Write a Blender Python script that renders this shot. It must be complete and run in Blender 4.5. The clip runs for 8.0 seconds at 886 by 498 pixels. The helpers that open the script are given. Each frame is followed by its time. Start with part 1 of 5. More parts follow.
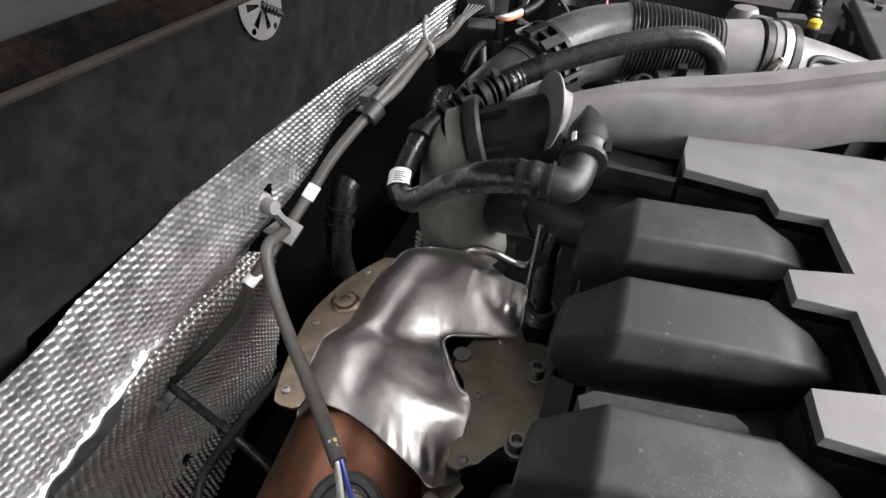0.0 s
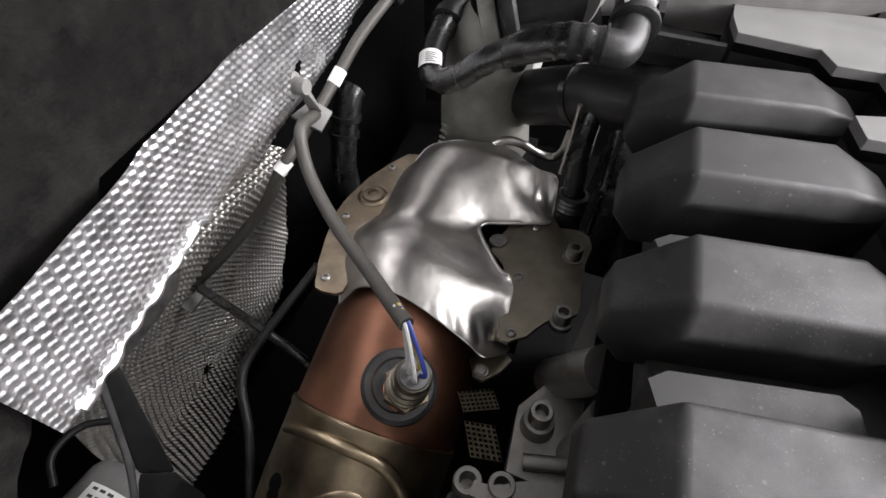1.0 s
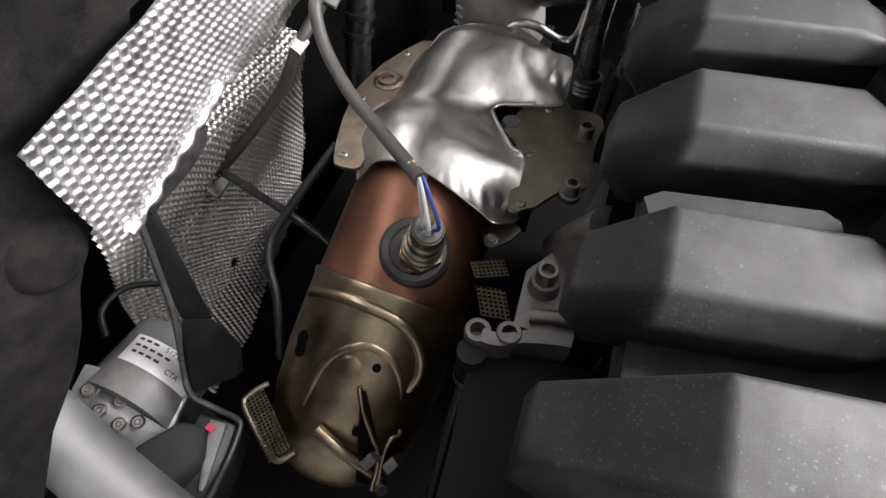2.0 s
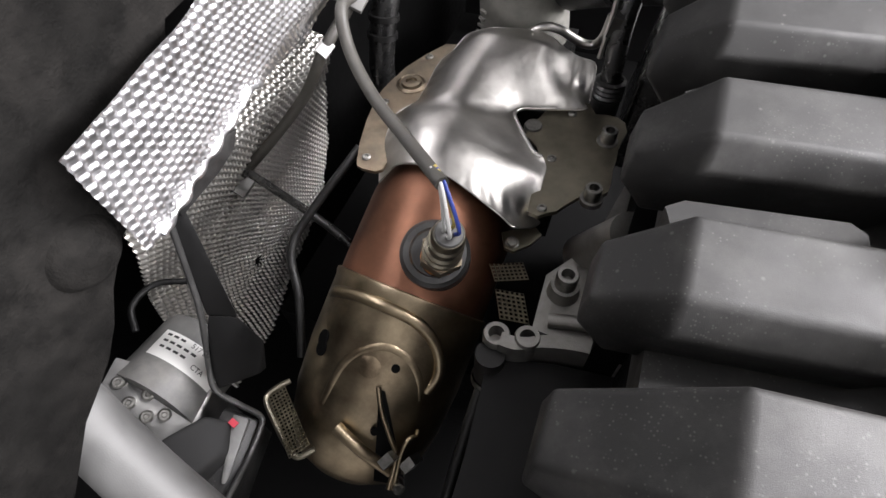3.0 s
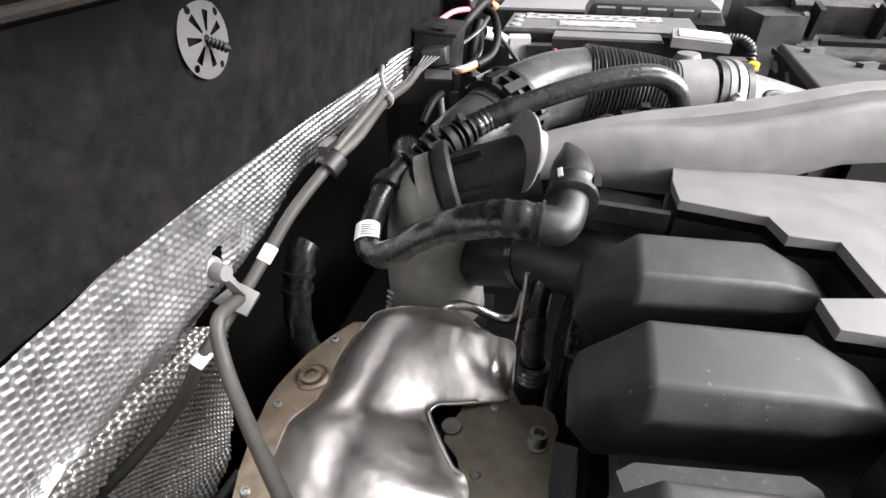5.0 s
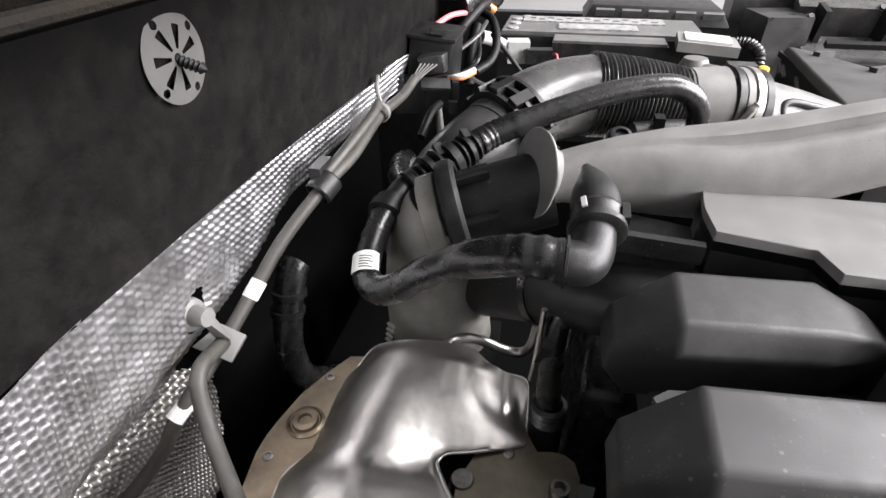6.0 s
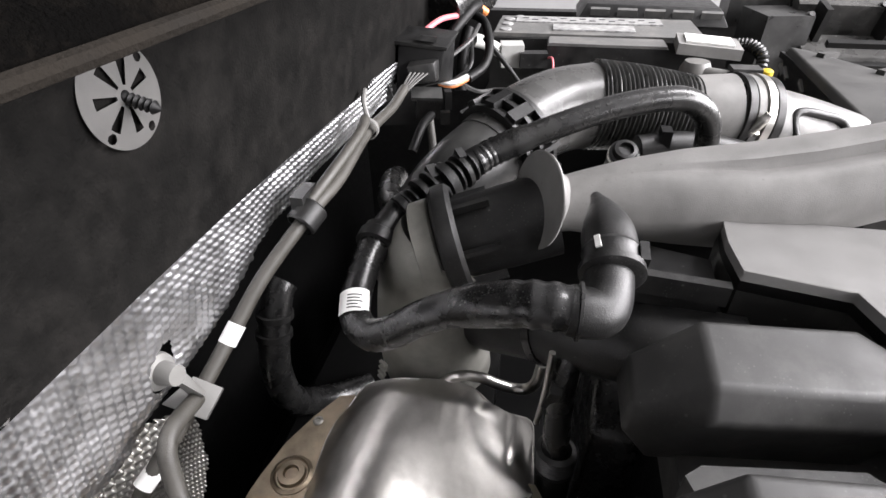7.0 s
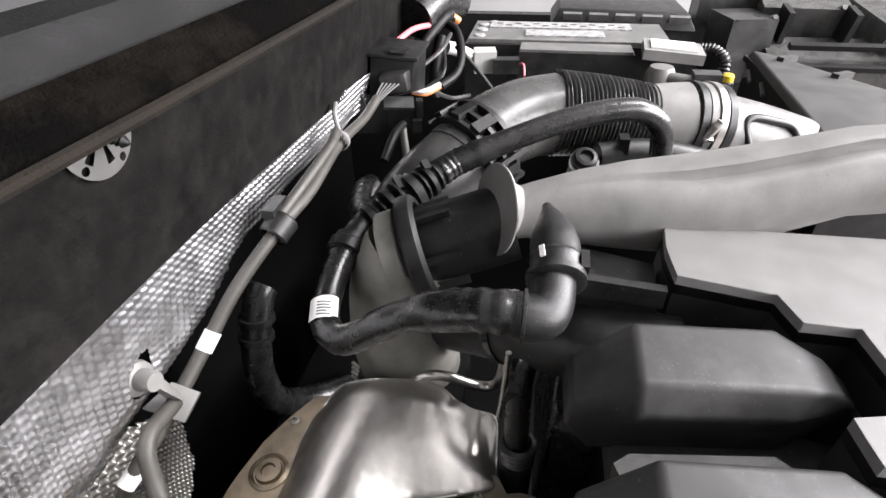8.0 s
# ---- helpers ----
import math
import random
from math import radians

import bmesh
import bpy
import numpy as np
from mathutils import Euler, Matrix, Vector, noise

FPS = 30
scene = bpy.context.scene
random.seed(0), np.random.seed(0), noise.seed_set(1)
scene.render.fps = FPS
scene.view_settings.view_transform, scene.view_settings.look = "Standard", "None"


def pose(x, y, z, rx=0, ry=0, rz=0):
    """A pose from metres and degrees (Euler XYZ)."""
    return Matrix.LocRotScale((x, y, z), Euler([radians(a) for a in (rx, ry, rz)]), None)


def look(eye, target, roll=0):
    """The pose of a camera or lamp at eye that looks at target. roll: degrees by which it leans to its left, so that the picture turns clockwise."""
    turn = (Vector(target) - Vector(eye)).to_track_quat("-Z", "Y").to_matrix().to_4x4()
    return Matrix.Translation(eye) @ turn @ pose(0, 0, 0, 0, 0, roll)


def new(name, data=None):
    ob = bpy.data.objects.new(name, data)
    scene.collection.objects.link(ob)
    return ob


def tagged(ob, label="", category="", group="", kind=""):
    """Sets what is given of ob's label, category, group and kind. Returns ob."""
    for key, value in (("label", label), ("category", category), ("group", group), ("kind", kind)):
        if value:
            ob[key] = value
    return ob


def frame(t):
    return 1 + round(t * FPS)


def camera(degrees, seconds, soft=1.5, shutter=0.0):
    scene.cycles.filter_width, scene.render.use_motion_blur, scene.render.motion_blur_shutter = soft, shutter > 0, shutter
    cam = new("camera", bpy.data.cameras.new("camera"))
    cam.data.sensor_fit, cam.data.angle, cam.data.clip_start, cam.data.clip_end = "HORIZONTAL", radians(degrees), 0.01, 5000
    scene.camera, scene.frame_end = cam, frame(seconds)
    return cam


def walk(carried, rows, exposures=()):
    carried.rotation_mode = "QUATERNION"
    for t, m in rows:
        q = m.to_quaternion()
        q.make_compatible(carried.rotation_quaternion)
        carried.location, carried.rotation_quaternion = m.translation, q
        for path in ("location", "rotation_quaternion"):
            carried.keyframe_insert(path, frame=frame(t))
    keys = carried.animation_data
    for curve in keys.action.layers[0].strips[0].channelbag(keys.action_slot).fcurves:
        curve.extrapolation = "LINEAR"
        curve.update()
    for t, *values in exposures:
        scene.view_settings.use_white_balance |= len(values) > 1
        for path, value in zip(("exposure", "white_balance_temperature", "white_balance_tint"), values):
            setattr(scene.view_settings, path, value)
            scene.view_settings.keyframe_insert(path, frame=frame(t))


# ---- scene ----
cam = camera(82.0, 8.0)
PATH = [
    (0, (0.0079, 0.17, 1.1138), (-0.3485, 1.094, 0.2407), -0.9),
    (0.5, (-0.0218, 0.1588, 1.0921), (-0.3148, 1.0828, 0.1964), 1.0),
    (1, (-0.0264, 0.1311, 1.0802), (-0.2878, 0.9798, 0.104), 0.5),
    (1.5, (-0.0152, 0.0994, 1.0683), (-0.2501, 0.8577, 0.013), 0.6),
    (1.7, (-0.0125, 0.0954, 1.0657), (-0.2554, 0.83, -0.0035), -0.3),
    (2.8, (-0.0112, 0.0895, 1.0676), (-0.3102, 0.7706, -0.0233), -4.0),
    (3, (-0.0119, 0.0928, 1.0696), (-0.3214, 0.7838, -0.0121), -4.1),
    (3.5, (-0.0185, 0.1205, 1.0782), (-0.3656, 0.9079, 0.077), -3.1),
    (4, (-0.0231, 0.1522, 1.0822), (-0.3571, 1.0504, 0.1747), -0.9),
    (4.5, (-0.0178, 0.1687, 1.0934), (-0.3089, 1.1864, 0.3047), -0.3),
    (4.7, (-0.0152, 0.1812, 1.0901), (-0.2983, 1.2273, 0.337), -0.5),
    (5.8, (-0.0271, 0.2063, 1.0861), (-0.2798, 1.2603, 0.3331), -0.7),
    (6, (-0.0343, 0.2254, 1.0861), (-0.2818, 1.2808, 0.3324), -0.8),
    (6.5, (-0.0422, 0.2532, 1.0874), (-0.2765, 1.3118, 0.3344), -1.1),
    (7, (-0.0449, 0.2604, 1.0894), (-0.268, 1.3125, 0.3245), -1.0),
    (7.5, (-0.0409, 0.2631, 1.0914), (-0.2501, 1.3164, 0.3232), -1.0),
    (8, (-0.0264, 0.2525, 1.1059), (-0.2251, 1.3032, 0.3324), -1.2),
]
STOPS = [(0, -0.15), (1.5, 0.1), (2.8, 0.45), (3, 0.5), (3.5, 0.65), (4, 0.6), (4.5, 0.55), (6, 0.15), (7, 0.1), (8, 0.3)]
walk(cam, [(t, look(eye, target, roll)) for t, eye, target, roll in PATH], STOPS)

# ---- light: added side light and panel lamp in a closed room ----
world = bpy.data.worlds.new("workshop")
world.use_nodes = True
scene.world = world
world.node_tree.nodes["Background"].inputs[0].default_value = (0.9, 0.95, 1.0, 1)
world.node_tree.nodes["Background"].inputs[1].default_value = 0.01


def area_lamp(name, place, target, w, h, watts, colour=(1.0, 0.97, 1.0)):
    data = bpy.data.lights.new(name, "AREA")
    data.shape, data.size, data.size_y, data.energy, data.color = "RECTANGLE", w, h, watts, colour
    ob = new(name, data)
    ob.matrix_world = look(place, target)
    return ob


# Unseen area light added on the +x side to brighten foil and metal.
area_lamp("wide_side_light", (2.7, 0.6, 1.8), (0.0, 0.4, 1.0), 4.0, 1.2, 400)
area_lamp("panel_lamp", (1.35, 1.0, 2.85), (0.0, 0.6, 0.9), 0.5, 3.0, 200)


# The plan below is drawn about the middle of the bay at a larger scale; PLAN brings it to true size.
SIZE = 0.66
PLAN = Matrix.Translation((0.0, 0.5, 0.9)) @ Matrix.Scale(SIZE, 4) @ Matrix.Translation((0.0, -0.5, -1.0))


# ---- materials ----
def mat(name, colour, rough=0.5, metal=0.0, vary=0.25, scale=60.0, bump=0.15, fine=900.0, dust=0.0, dust_colour=(0.35, 0.33, 0.3), spot=0.0, coat=0.0, spec=0.5):
    m = bpy.data.materials.new(name)
    m.use_nodes = True
    nt = m.node_tree
    p = nt.nodes["Principled BSDF"]
    p.inputs["Metallic"].default_value = metal
    p.inputs["Specular IOR Level"].default_value = spec
    if coat:
        p.inputs["Coat Weight"].default_value = coat
        p.inputs["Coat Roughness"].default_value = 0.25
    tc = nt.nodes.new("ShaderNodeTexCoord")

    def noise_node(sc, detail=6.0, rgh=0.6):
        n = nt.nodes.new("ShaderNodeTexNoise")
        n.inputs["Scale"].default_value, n.inputs["Detail"].default_value, n.inputs["Roughness"].default_value = sc / SIZE, detail, rgh
        nt.links.new(tc.outputs["Object"], n.inputs["Vector"])
        return n

    def ramp(src, lo, hi, a, b):
        r = nt.nodes.new("ShaderNodeMapRange")
        r.inputs["From Min"].default_value, r.inputs["From Max"].default_value = lo, hi
        r.inputs["To Min"].default_value, r.inputs["To Max"].default_value = a, b
        nt.links.new(src, r.inputs["Value"])
        return r.outputs["Result"]

    big, small = noise_node(scale), noise_node(fine, 3.0)
    mix = nt.nodes.new("ShaderNodeMix")
    mix.data_type = "RGBA"
    mix.inputs["A"].default_value = (*[c * (1 - vary) for c in colour], 1)
    mix.inputs["B"].default_value = (*[min(1, c * (1 + vary)) for c in colour], 1)
    nt.links.new(ramp(big.outputs["Fac"], 0.3, 0.7, 0, 1), mix.inputs["Factor"])
    out = mix.outputs["Result"]
    if dust:
        d = nt.nodes.new("ShaderNodeMix")
        d.data_type = "RGBA"
        d.inputs["B"].default_value = (*dust_colour, 1)
        nt.links.new(out, d.inputs["A"])
        nt.links.new(ramp(noise_node(scale * 0.45, 8.0, 0.7).outputs["Fac"], 0.48, 0.75, 0, dust), d.inputs["Factor"])
        out = d.outputs["Result"]
    if spot:
        v = nt.nodes.new("ShaderNodeTexVoronoi")
        v.inputs["Scale"].default_value = 95.0 / SIZE
        nt.links.new(tc.outputs["Object"], v.inputs["Vector"])
        few = nt.nodes.new("ShaderNodeSeparateColor")
        nt.links.new(v.outputs["Color"], few.inputs["Color"])
        mul = nt.nodes.new("ShaderNodeMath")
        mul.operation = "MULTIPLY"
        nt.links.new(ramp(v.outputs["Distance"], 0.05, 0.14, spot, 0), mul.inputs[0])
        nt.links.new(ramp(few.outputs["Red"], 0.66, 0.68, 0, 1), mul.inputs[1])
        d = nt.nodes.new("ShaderNodeMix")
        d.data_type = "RGBA"
        d.inputs["B"].default_value = (0.13, 0.128, 0.12, 1)
        nt.links.new(out, d.inputs["A"])
        nt.links.new(mul.outputs["Value"], d.inputs["Factor"])
        out = d.outputs["Result"]
        g = nt.nodes.new("ShaderNodeTexVoronoi")
        g.inputs["Scale"].default_value = 560.0 / SIZE
        nt.links.new(tc.outputs["Object"], g.inputs["Vector"])
        rare = nt.nodes.new("ShaderNodeSeparateColor")
        nt.links.new(g.outputs["Color"], rare.inputs["Color"])
        chance = nt.nodes.new("ShaderNodeMath")
        chance.operation = "ADD"
        nt.links.new(rare.outputs["Green"], chance.inputs[0])
        nt.links.new(ramp(noise_node(14.0, 4.0).outputs["Fac"], 0.42, 0.66, -0.35, 0.2), chance.inputs[1])
        grain = nt.nodes.new("ShaderNodeMath")
        grain.operation = "MULTIPLY"
        nt.links.new(ramp(g.outputs["Distance"], 0.12, 0.38, spot * 0.8, 0), grain.inputs[0])
        nt.links.new(ramp(chance.outputs["Value"], 0.70, 0.78, 0, 1), grain.inputs[1])
        d = nt.nodes.new("ShaderNodeMix")
        d.data_type = "RGBA"
        d.inputs["B"].default_value = (0.13, 0.128, 0.12, 1)
        nt.links.new(out, d.inputs["A"])
        nt.links.new(grain.outputs["Value"], d.inputs["Factor"])
        out = d.outputs["Result"]
    nt.links.new(out, p.inputs["Base Color"])
    nt.links.new(ramp(big.outputs["Fac"], 0.3, 0.7, max(0.03, rough * 0.8), min(1, rough * 1.2)), p.inputs["Roughness"])
    if bump:
        b = nt.nodes.new("ShaderNodeBump")
        b.inputs["Strength"].default_value, b.inputs["Distance"].default_value = bump, 0.001 * SIZE
        nt.links.new(small.outputs["Fac"], b.inputs["Height"])
        nt.links.new(b.outputs["Normal"], p.inputs["Normal"])
    return m


FELT = mat("black_felt", (0.0046, 0.0044, 0.0041), 0.9, vary=0.5, scale=48, bump=1.0, fine=420, dust=0.8, dust_colour=(0.014, 0.013, 0.012), spec=0.06)
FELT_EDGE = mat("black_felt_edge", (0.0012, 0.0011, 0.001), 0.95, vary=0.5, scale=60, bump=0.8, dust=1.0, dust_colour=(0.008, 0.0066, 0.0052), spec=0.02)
LIP = mat("worn_felt_rim", (0.0085, 0.0071, 0.0056), 0.9, vary=0.4, scale=50, bump=0.5, spec=0.1)
FOIL = mat("aluminium_foil", (0.62, 0.62, 0.63), 0.36, 1.0, vary=0.08, scale=40, bump=0.1)
FOIL_OLD = mat("soiled_aluminium_foil", (0.46, 0.45, 0.425), 0.34, 0.85, vary=0.15, scale=14, bump=0.1, dust=0.25, dust_colour=(0.4, 0.33, 0.22))
STEEL = mat("stamped_steel", (0.50, 0.487, 0.462), 0.36, 1.0, vary=0.16, scale=26, bump=0.05, fine=400)
STEEL_OLIVE = mat("heat_tinted_steel", (0.235, 0.215, 0.168), 0.40, 1.0, vary=0.2, scale=40, bump=0.1)
STEEL_RUST = mat("rust_tinted_steel", (0.235, 0.195, 0.145), 0.46, 1.0, vary=0.35, scale=40, bump=0.15, dust=0.5, dust_colour=(0.16, 0.095, 0.05))
BROWN = mat("heat_browned_steel", (0.19, 0.088, 0.054), 0.42, 0.85, vary=0.45, scale=14, bump=0.15, dust=0.3, dust_colour=(0.05, 0.03, 0.025))
GOLD = mat("straw_tinted_steel", (0.30, 0.245, 0.165), 0.34, 1.0, vary=0.5, scale=16, bump=0.12, dust=0.8, dust_colour=(0.05, 0.032, 0.022))
COPPER = mat("copper", (0.72, 0.32, 0.12), 0.3, 1.0, vary=0.2)
BOLT = mat("zinc_bolt", (0.26, 0.255, 0.24), 0.4, 1.0, vary=0.25, scale=200)
MACHINED = mat("machined_aluminium", (0.34, 0.338, 0.33), 0.38, 1.0, vary=0.12, scale=40, bump=0.06)
ALU = mat("cast_aluminium", (0.30, 0.292, 0.275), 0.5, 1.0, vary=0.2, scale=70, bump=0.4, fine=600)
CAST = mat("grey_cast_housing", (0.22, 0.216, 0.195), 0.55, 0.4, vary=0.2, scale=50, bump=0.4, fine=600)
RUBBER = mat("black_rubber_hose", (0.011, 0.011, 0.011), 0.27, vary=0.4, scale=50, bump=0.15, dust=0.4, dust_colour=(0.06, 0.059, 0.055), spot=0.5)
# For black parts, and deep-bay parts whose shade is put into the colour.
BLACK = mat("black_and_deep_shade", (0.0024, 0.0024, 0.0024), 0.9, vary=0.4, bump=0.3, spec=0.08)
PLASTIC = mat("black_plastic", (0.010, 0.010, 0.010), 0.40, vary=0.4, scale=60, bump=0.3, dust=0.45, dust_colour=(0.042, 0.041, 0.038), spot=0.5, spec=0.4)
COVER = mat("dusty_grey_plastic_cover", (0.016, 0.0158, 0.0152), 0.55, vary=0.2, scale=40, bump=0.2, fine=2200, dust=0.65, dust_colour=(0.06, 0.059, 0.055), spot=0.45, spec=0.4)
# Paler than COVER: strong light on the slab top put into the colour.
SLABTOP = mat("lit_dusty_plastic", (0.15, 0.148, 0.144), 0.5, vary=0.12, scale=30, bump=0.15, fine=2600, dust=0.3, dust_colour=(0.11, 0.108, 0.1), spot=0.5, spec=0.3)
DUCT = mat("grey_plastic_duct", (0.185, 0.182, 0.176), 0.5, vary=0.18, scale=30, bump=0.2, dust=0.2, dust_colour=(0.22, 0.215, 0.2), spot=0.6, spec=0.3)
DUSTY = mat("dusty_black_plastic", (0.055, 0.0545, 0.0525), 0.28, vary=0.3, scale=26, bump=0.12, dust=0.45, dust_colour=(0.13, 0.128, 0.12), spot=0.4)
BELLOWS = mat("black_rubber_bellows", (0.06, 0.06, 0.058), 0.3, vary=0.3, scale=40, bump=0.1, dust=0.3, dust_colour=(0.1, 0.098, 0.092))
LIDGREY = mat("matt_grey_plastic_lid", (0.055, 0.0545, 0.053), 0.7, vary=0.25, scale=30, bump=0.2, dust=0.3, dust_colour=(0.1, 0.098, 0.092), spec=0.15)
PIPE = mat("worn_black_pipe", (0.028, 0.028, 0.0275), 0.33, vary=0.3, scale=30, bump=0.1, dust=0.3, dust_colour=(0.2, 0.2, 0.19))
SLEEVE = mat("grey_cable_sleeve", (0.040, 0.0375, 0.032), 0.55, vary=0.25, scale=90, bump=0.3)
WHITE = mat("white_tape", (0.7, 0.7, 0.68), 0.6, vary=0.06, bump=0.1)
CLIP = mat("grey_plastic_clip", (0.135, 0.133, 0.126), 0.5, vary=0.1, bump=0.1)
WASHER = mat("pale_plastic_washer", (0.155, 0.152, 0.146), 0.5, vary=0.1, bump=0.1)
WORN_LABEL = mat("worn_grey_label", (0.28, 0.28, 0.275), 0.45, vary=0.55, scale=90, bump=0.05, dust=0.5, dust_colour=(0.08, 0.08, 0.078))
LABEL_MAT = mat("white_label", (0.65, 0.65, 0.63), 0.45, vary=0.05, bump=0)
INK = mat("black_ink", (0.03, 0.03, 0.03), 0.6, vary=0.1, bump=0)
CONCRETE = mat("painted_floor", (0.22, 0.21, 0.2), 0.6, vary=0.2, scale=4, bump=0.2)
WALL = mat("workshop_wall", (0.32, 0.32, 0.32), 0.8, vary=0.08, scale=3, bump=0.1)
CEIL = mat("pale_ceiling", (0.5, 0.5, 0.5), 0.9, vary=0.04, scale=3, bump=0.1)
GREY = mat("worn_grey_plastic", (0.10, 0.10, 0.097), 0.5, vary=0.2, scale=40, bump=0.15, dust=0.3, spot=0.5)
YELLOW = mat("yellow_plastic", (0.6, 0.42, 0.03), 0.45, vary=0.1)
W_BLUE = mat("blue_wire", (0.015, 0.035, 0.22), 0.4, vary=0.1)
W_WHITE = mat("white_wire", (0.4, 0.4, 0.385), 0.4, vary=0.1)
W_ORANGE = mat("orange_wire", (0.6, 0.2, 0.06), 0.4, vary=0.1)
W_PINK = mat("pink_wire", (0.6, 0.16, 0.18), 0.4, vary=0.1)
W_YELLOW = mat("yellow_wire", (0.42, 0.33, 0.09), 0.4, vary=0.1)
DULL = mat("dull_black_rubber", (0.005, 0.005, 0.005), 0.5, vary=0.4, scale=50, bump=0.15, dust=0.3, dust_colour=(0.012, 0.012, 0.011), spec=0.2)
RED = mat("red_plastic", (0.4, 0.02, 0.04), 0.4, vary=0.1)
PAINT = mat("dark_grey_paint", (0.026, 0.026, 0.0262), 0.7, vary=0.15, scale=12, bump=0.1, dust=0.3, dust_colour=(0.036, 0.036, 0.035), spec=0.2)
SEAL = mat("perished_rubber_seal", (0.007, 0.007, 0.007), 0.7, vary=0.2, scale=40, bump=0.3, spec=0.1)
SILVER = mat("silver_tube", (0.19, 0.19, 0.187), 0.6, 0.7, vary=0.2, scale=20, bump=0.15)


# ---- building helpers ----
def V(*a):
    return Vector(a)


def finish(name, bm, material, sharp=40, place=PLAN):
    bmesh.ops.transform(bm, matrix=place, verts=bm.verts)
    bmesh.ops.recalc_face_normals(bm, faces=bm.faces)
    me = bpy.data.meshes.new(name)
    bm.to_mesh(me)
    bm.free()
    for p in me.polygons:
        p.use_smooth = True
    me.set_sharp_from_angle(angle=radians(sharp))
    me.materials.append(material)
    return new(name, me)


def thing(name, place, label, category, group="", kind=""):
    ob = new(name)
    ob.empty_display_size = 0.02
    ob.location = PLAN @ Vector(place)
    return tagged(ob, label, category, group, kind)


def part(name, bm, material, parent, label="", sharp=40):
    ob = finish(name, bm, material, sharp)
    ob.parent = parent
    base, p = Vector((0, 0, 0)), parent
    while p is not None:
        base += p.location
        p = p.parent
    ob.matrix_parent_inverse = Matrix.Translation(-base)
    return tagged(ob, label)


def solo(name, bm, material, label, category, kind="", group="", sharp=40, place=PLAN):
    return tagged(finish(name, bm, material, sharp, place), label, category, group, kind)


def spline(pts, res=6):
    pts = [Vector(p) for p in pts]
    if len(pts) < 3:
        return pts
    out = []
    ext = [pts[0] * 2 - pts[1]] + pts + [pts[-1] * 2 - pts[-2]]
    for i in range(1, len(ext) - 2):
        a, b, c, d = ext[i - 1:i + 3]
        for k in range(res):
            u = k / res
            out.append(0.5 * ((2 * b) + (c - a) * u + (2 * a - 5 * b + 4 * c - d) * u * u + (3 * b - a - 3 * c + d) * u ** 3))
    out.append(pts[-1])
    return out


def tube(bm, pts, r, seg=16, res=6, caps=True):
    """Round bar or hose along pts; r is a number or a function of the way along, 0 to 1."""
    line = spline(pts, res)
    total = sum((line[i + 1] - line[i]).length for i in range(len(line) - 1)) or 1
    rings, run, side = [], 0.0, None
    for i, p in enumerate(line):
        t = (line[min(i + 1, len(line) - 1)] - line[max(i - 1, 0)]).normalized()
        if side is None:
            side = t.orthogonal().normalized()
        side = (side - t * side.dot(t)).normalized()
        other = t.cross(side)
        if i:
            run += (p - line[i - 1]).length
        rad = r(run / total) if callable(r) else r
        rings.append([bm.verts.new(p + rad * (math.cos(a) * side + math.sin(a) * other)) for a in (2 * math.pi * k / seg for k in range(seg))])
    for a, b in zip(rings, rings[1:]):
        for k in range(seg):
            bm.faces.new((a[k], a[(k + 1) % seg], b[(k + 1) % seg], b[k]))
    if caps:
        bm.faces.new(rings[0])
        bm.faces.new(rings[-1])
    return bm


def along(origin, way):
    """A pose at origin whose z points along way."""
    return Matrix.Translation(origin) @ Vector(way).to_track_quat("Z", "Y").to_matrix().to_4x4()


def lathe(bm, profile, m, seg=32, a0=0.0, a1=360.0):
    """Turned shape: profile of (radius, height) about the z of m."""
    full = abs(a1 - a0) >= 359.9
    n = seg if full else seg + 1
    rings = []
    for rad, h in profile:
        if rad < 1e-6 and full:
            rings.append([bm.verts.new(m @ V(0, 0, h))])
        else:
            rings.append([bm.verts.new(m @ V(rad * math.cos(a), rad * math.sin(a), h)) for a in (radians(a0 + (a1 - a0) * k / seg) for k in range(n))])
    for a, b in zip(rings, rings[1:]):
        for k in range(n if full else n - 1):
            q = (k + 1) % n
            if len(a) == 1 and len(b) == 1:
                continue
            if len(a) == 1:
                bm.faces.new((a[0], b[q], b[k]))
            elif len(b) == 1:
                bm.faces.new((a[k], a[q], b[0]))
            else:
                bm.faces.new((a[k], a[q], b[q], b[k]))
    return bm


def bevelled(bm, width, seg=2, angle=25):
    edges = [e for e in bm.edges if len(e.link_faces) == 2 and e.calc_face_angle(0) > radians(angle)]
    if width > 0 and edges:
        bmesh.ops.bevel(bm, geom=edges, offset=width, segments=seg, profile=0.6, affect="EDGES", clamp_overlap=True)
    return bm


def prism(poly, z0, z1, m=None, bevel=0.0, seg=2):
    bm = bmesh.new()
    m = m or Matrix()
    lo = [bm.verts.new(m @ V(x, y, z0)) for x, y in poly]
    hi = [bm.verts.new(m @ V(x, y, z1)) for x, y in poly]
    n = len(poly)
    bm.faces.new(lo[::-1])
    bm.faces.new(hi)
    for k in range(n):
        bm.faces.new((lo[k], lo[(k + 1) % n], hi[(k + 1) % n], hi[k]))
    return bevelled(bm, bevel, seg)


def box(c, size, m=None, bevel=0.0, seg=2):
    x, y, z = (s / 2 for s in size)
    return prism([(-x, -y), (x, -y), (x, y), (-x, y)], -z, z, (m or Matrix()) @ Matrix.Translation(c) if m is None else Matrix.Translation(c) @ m, bevel, seg)


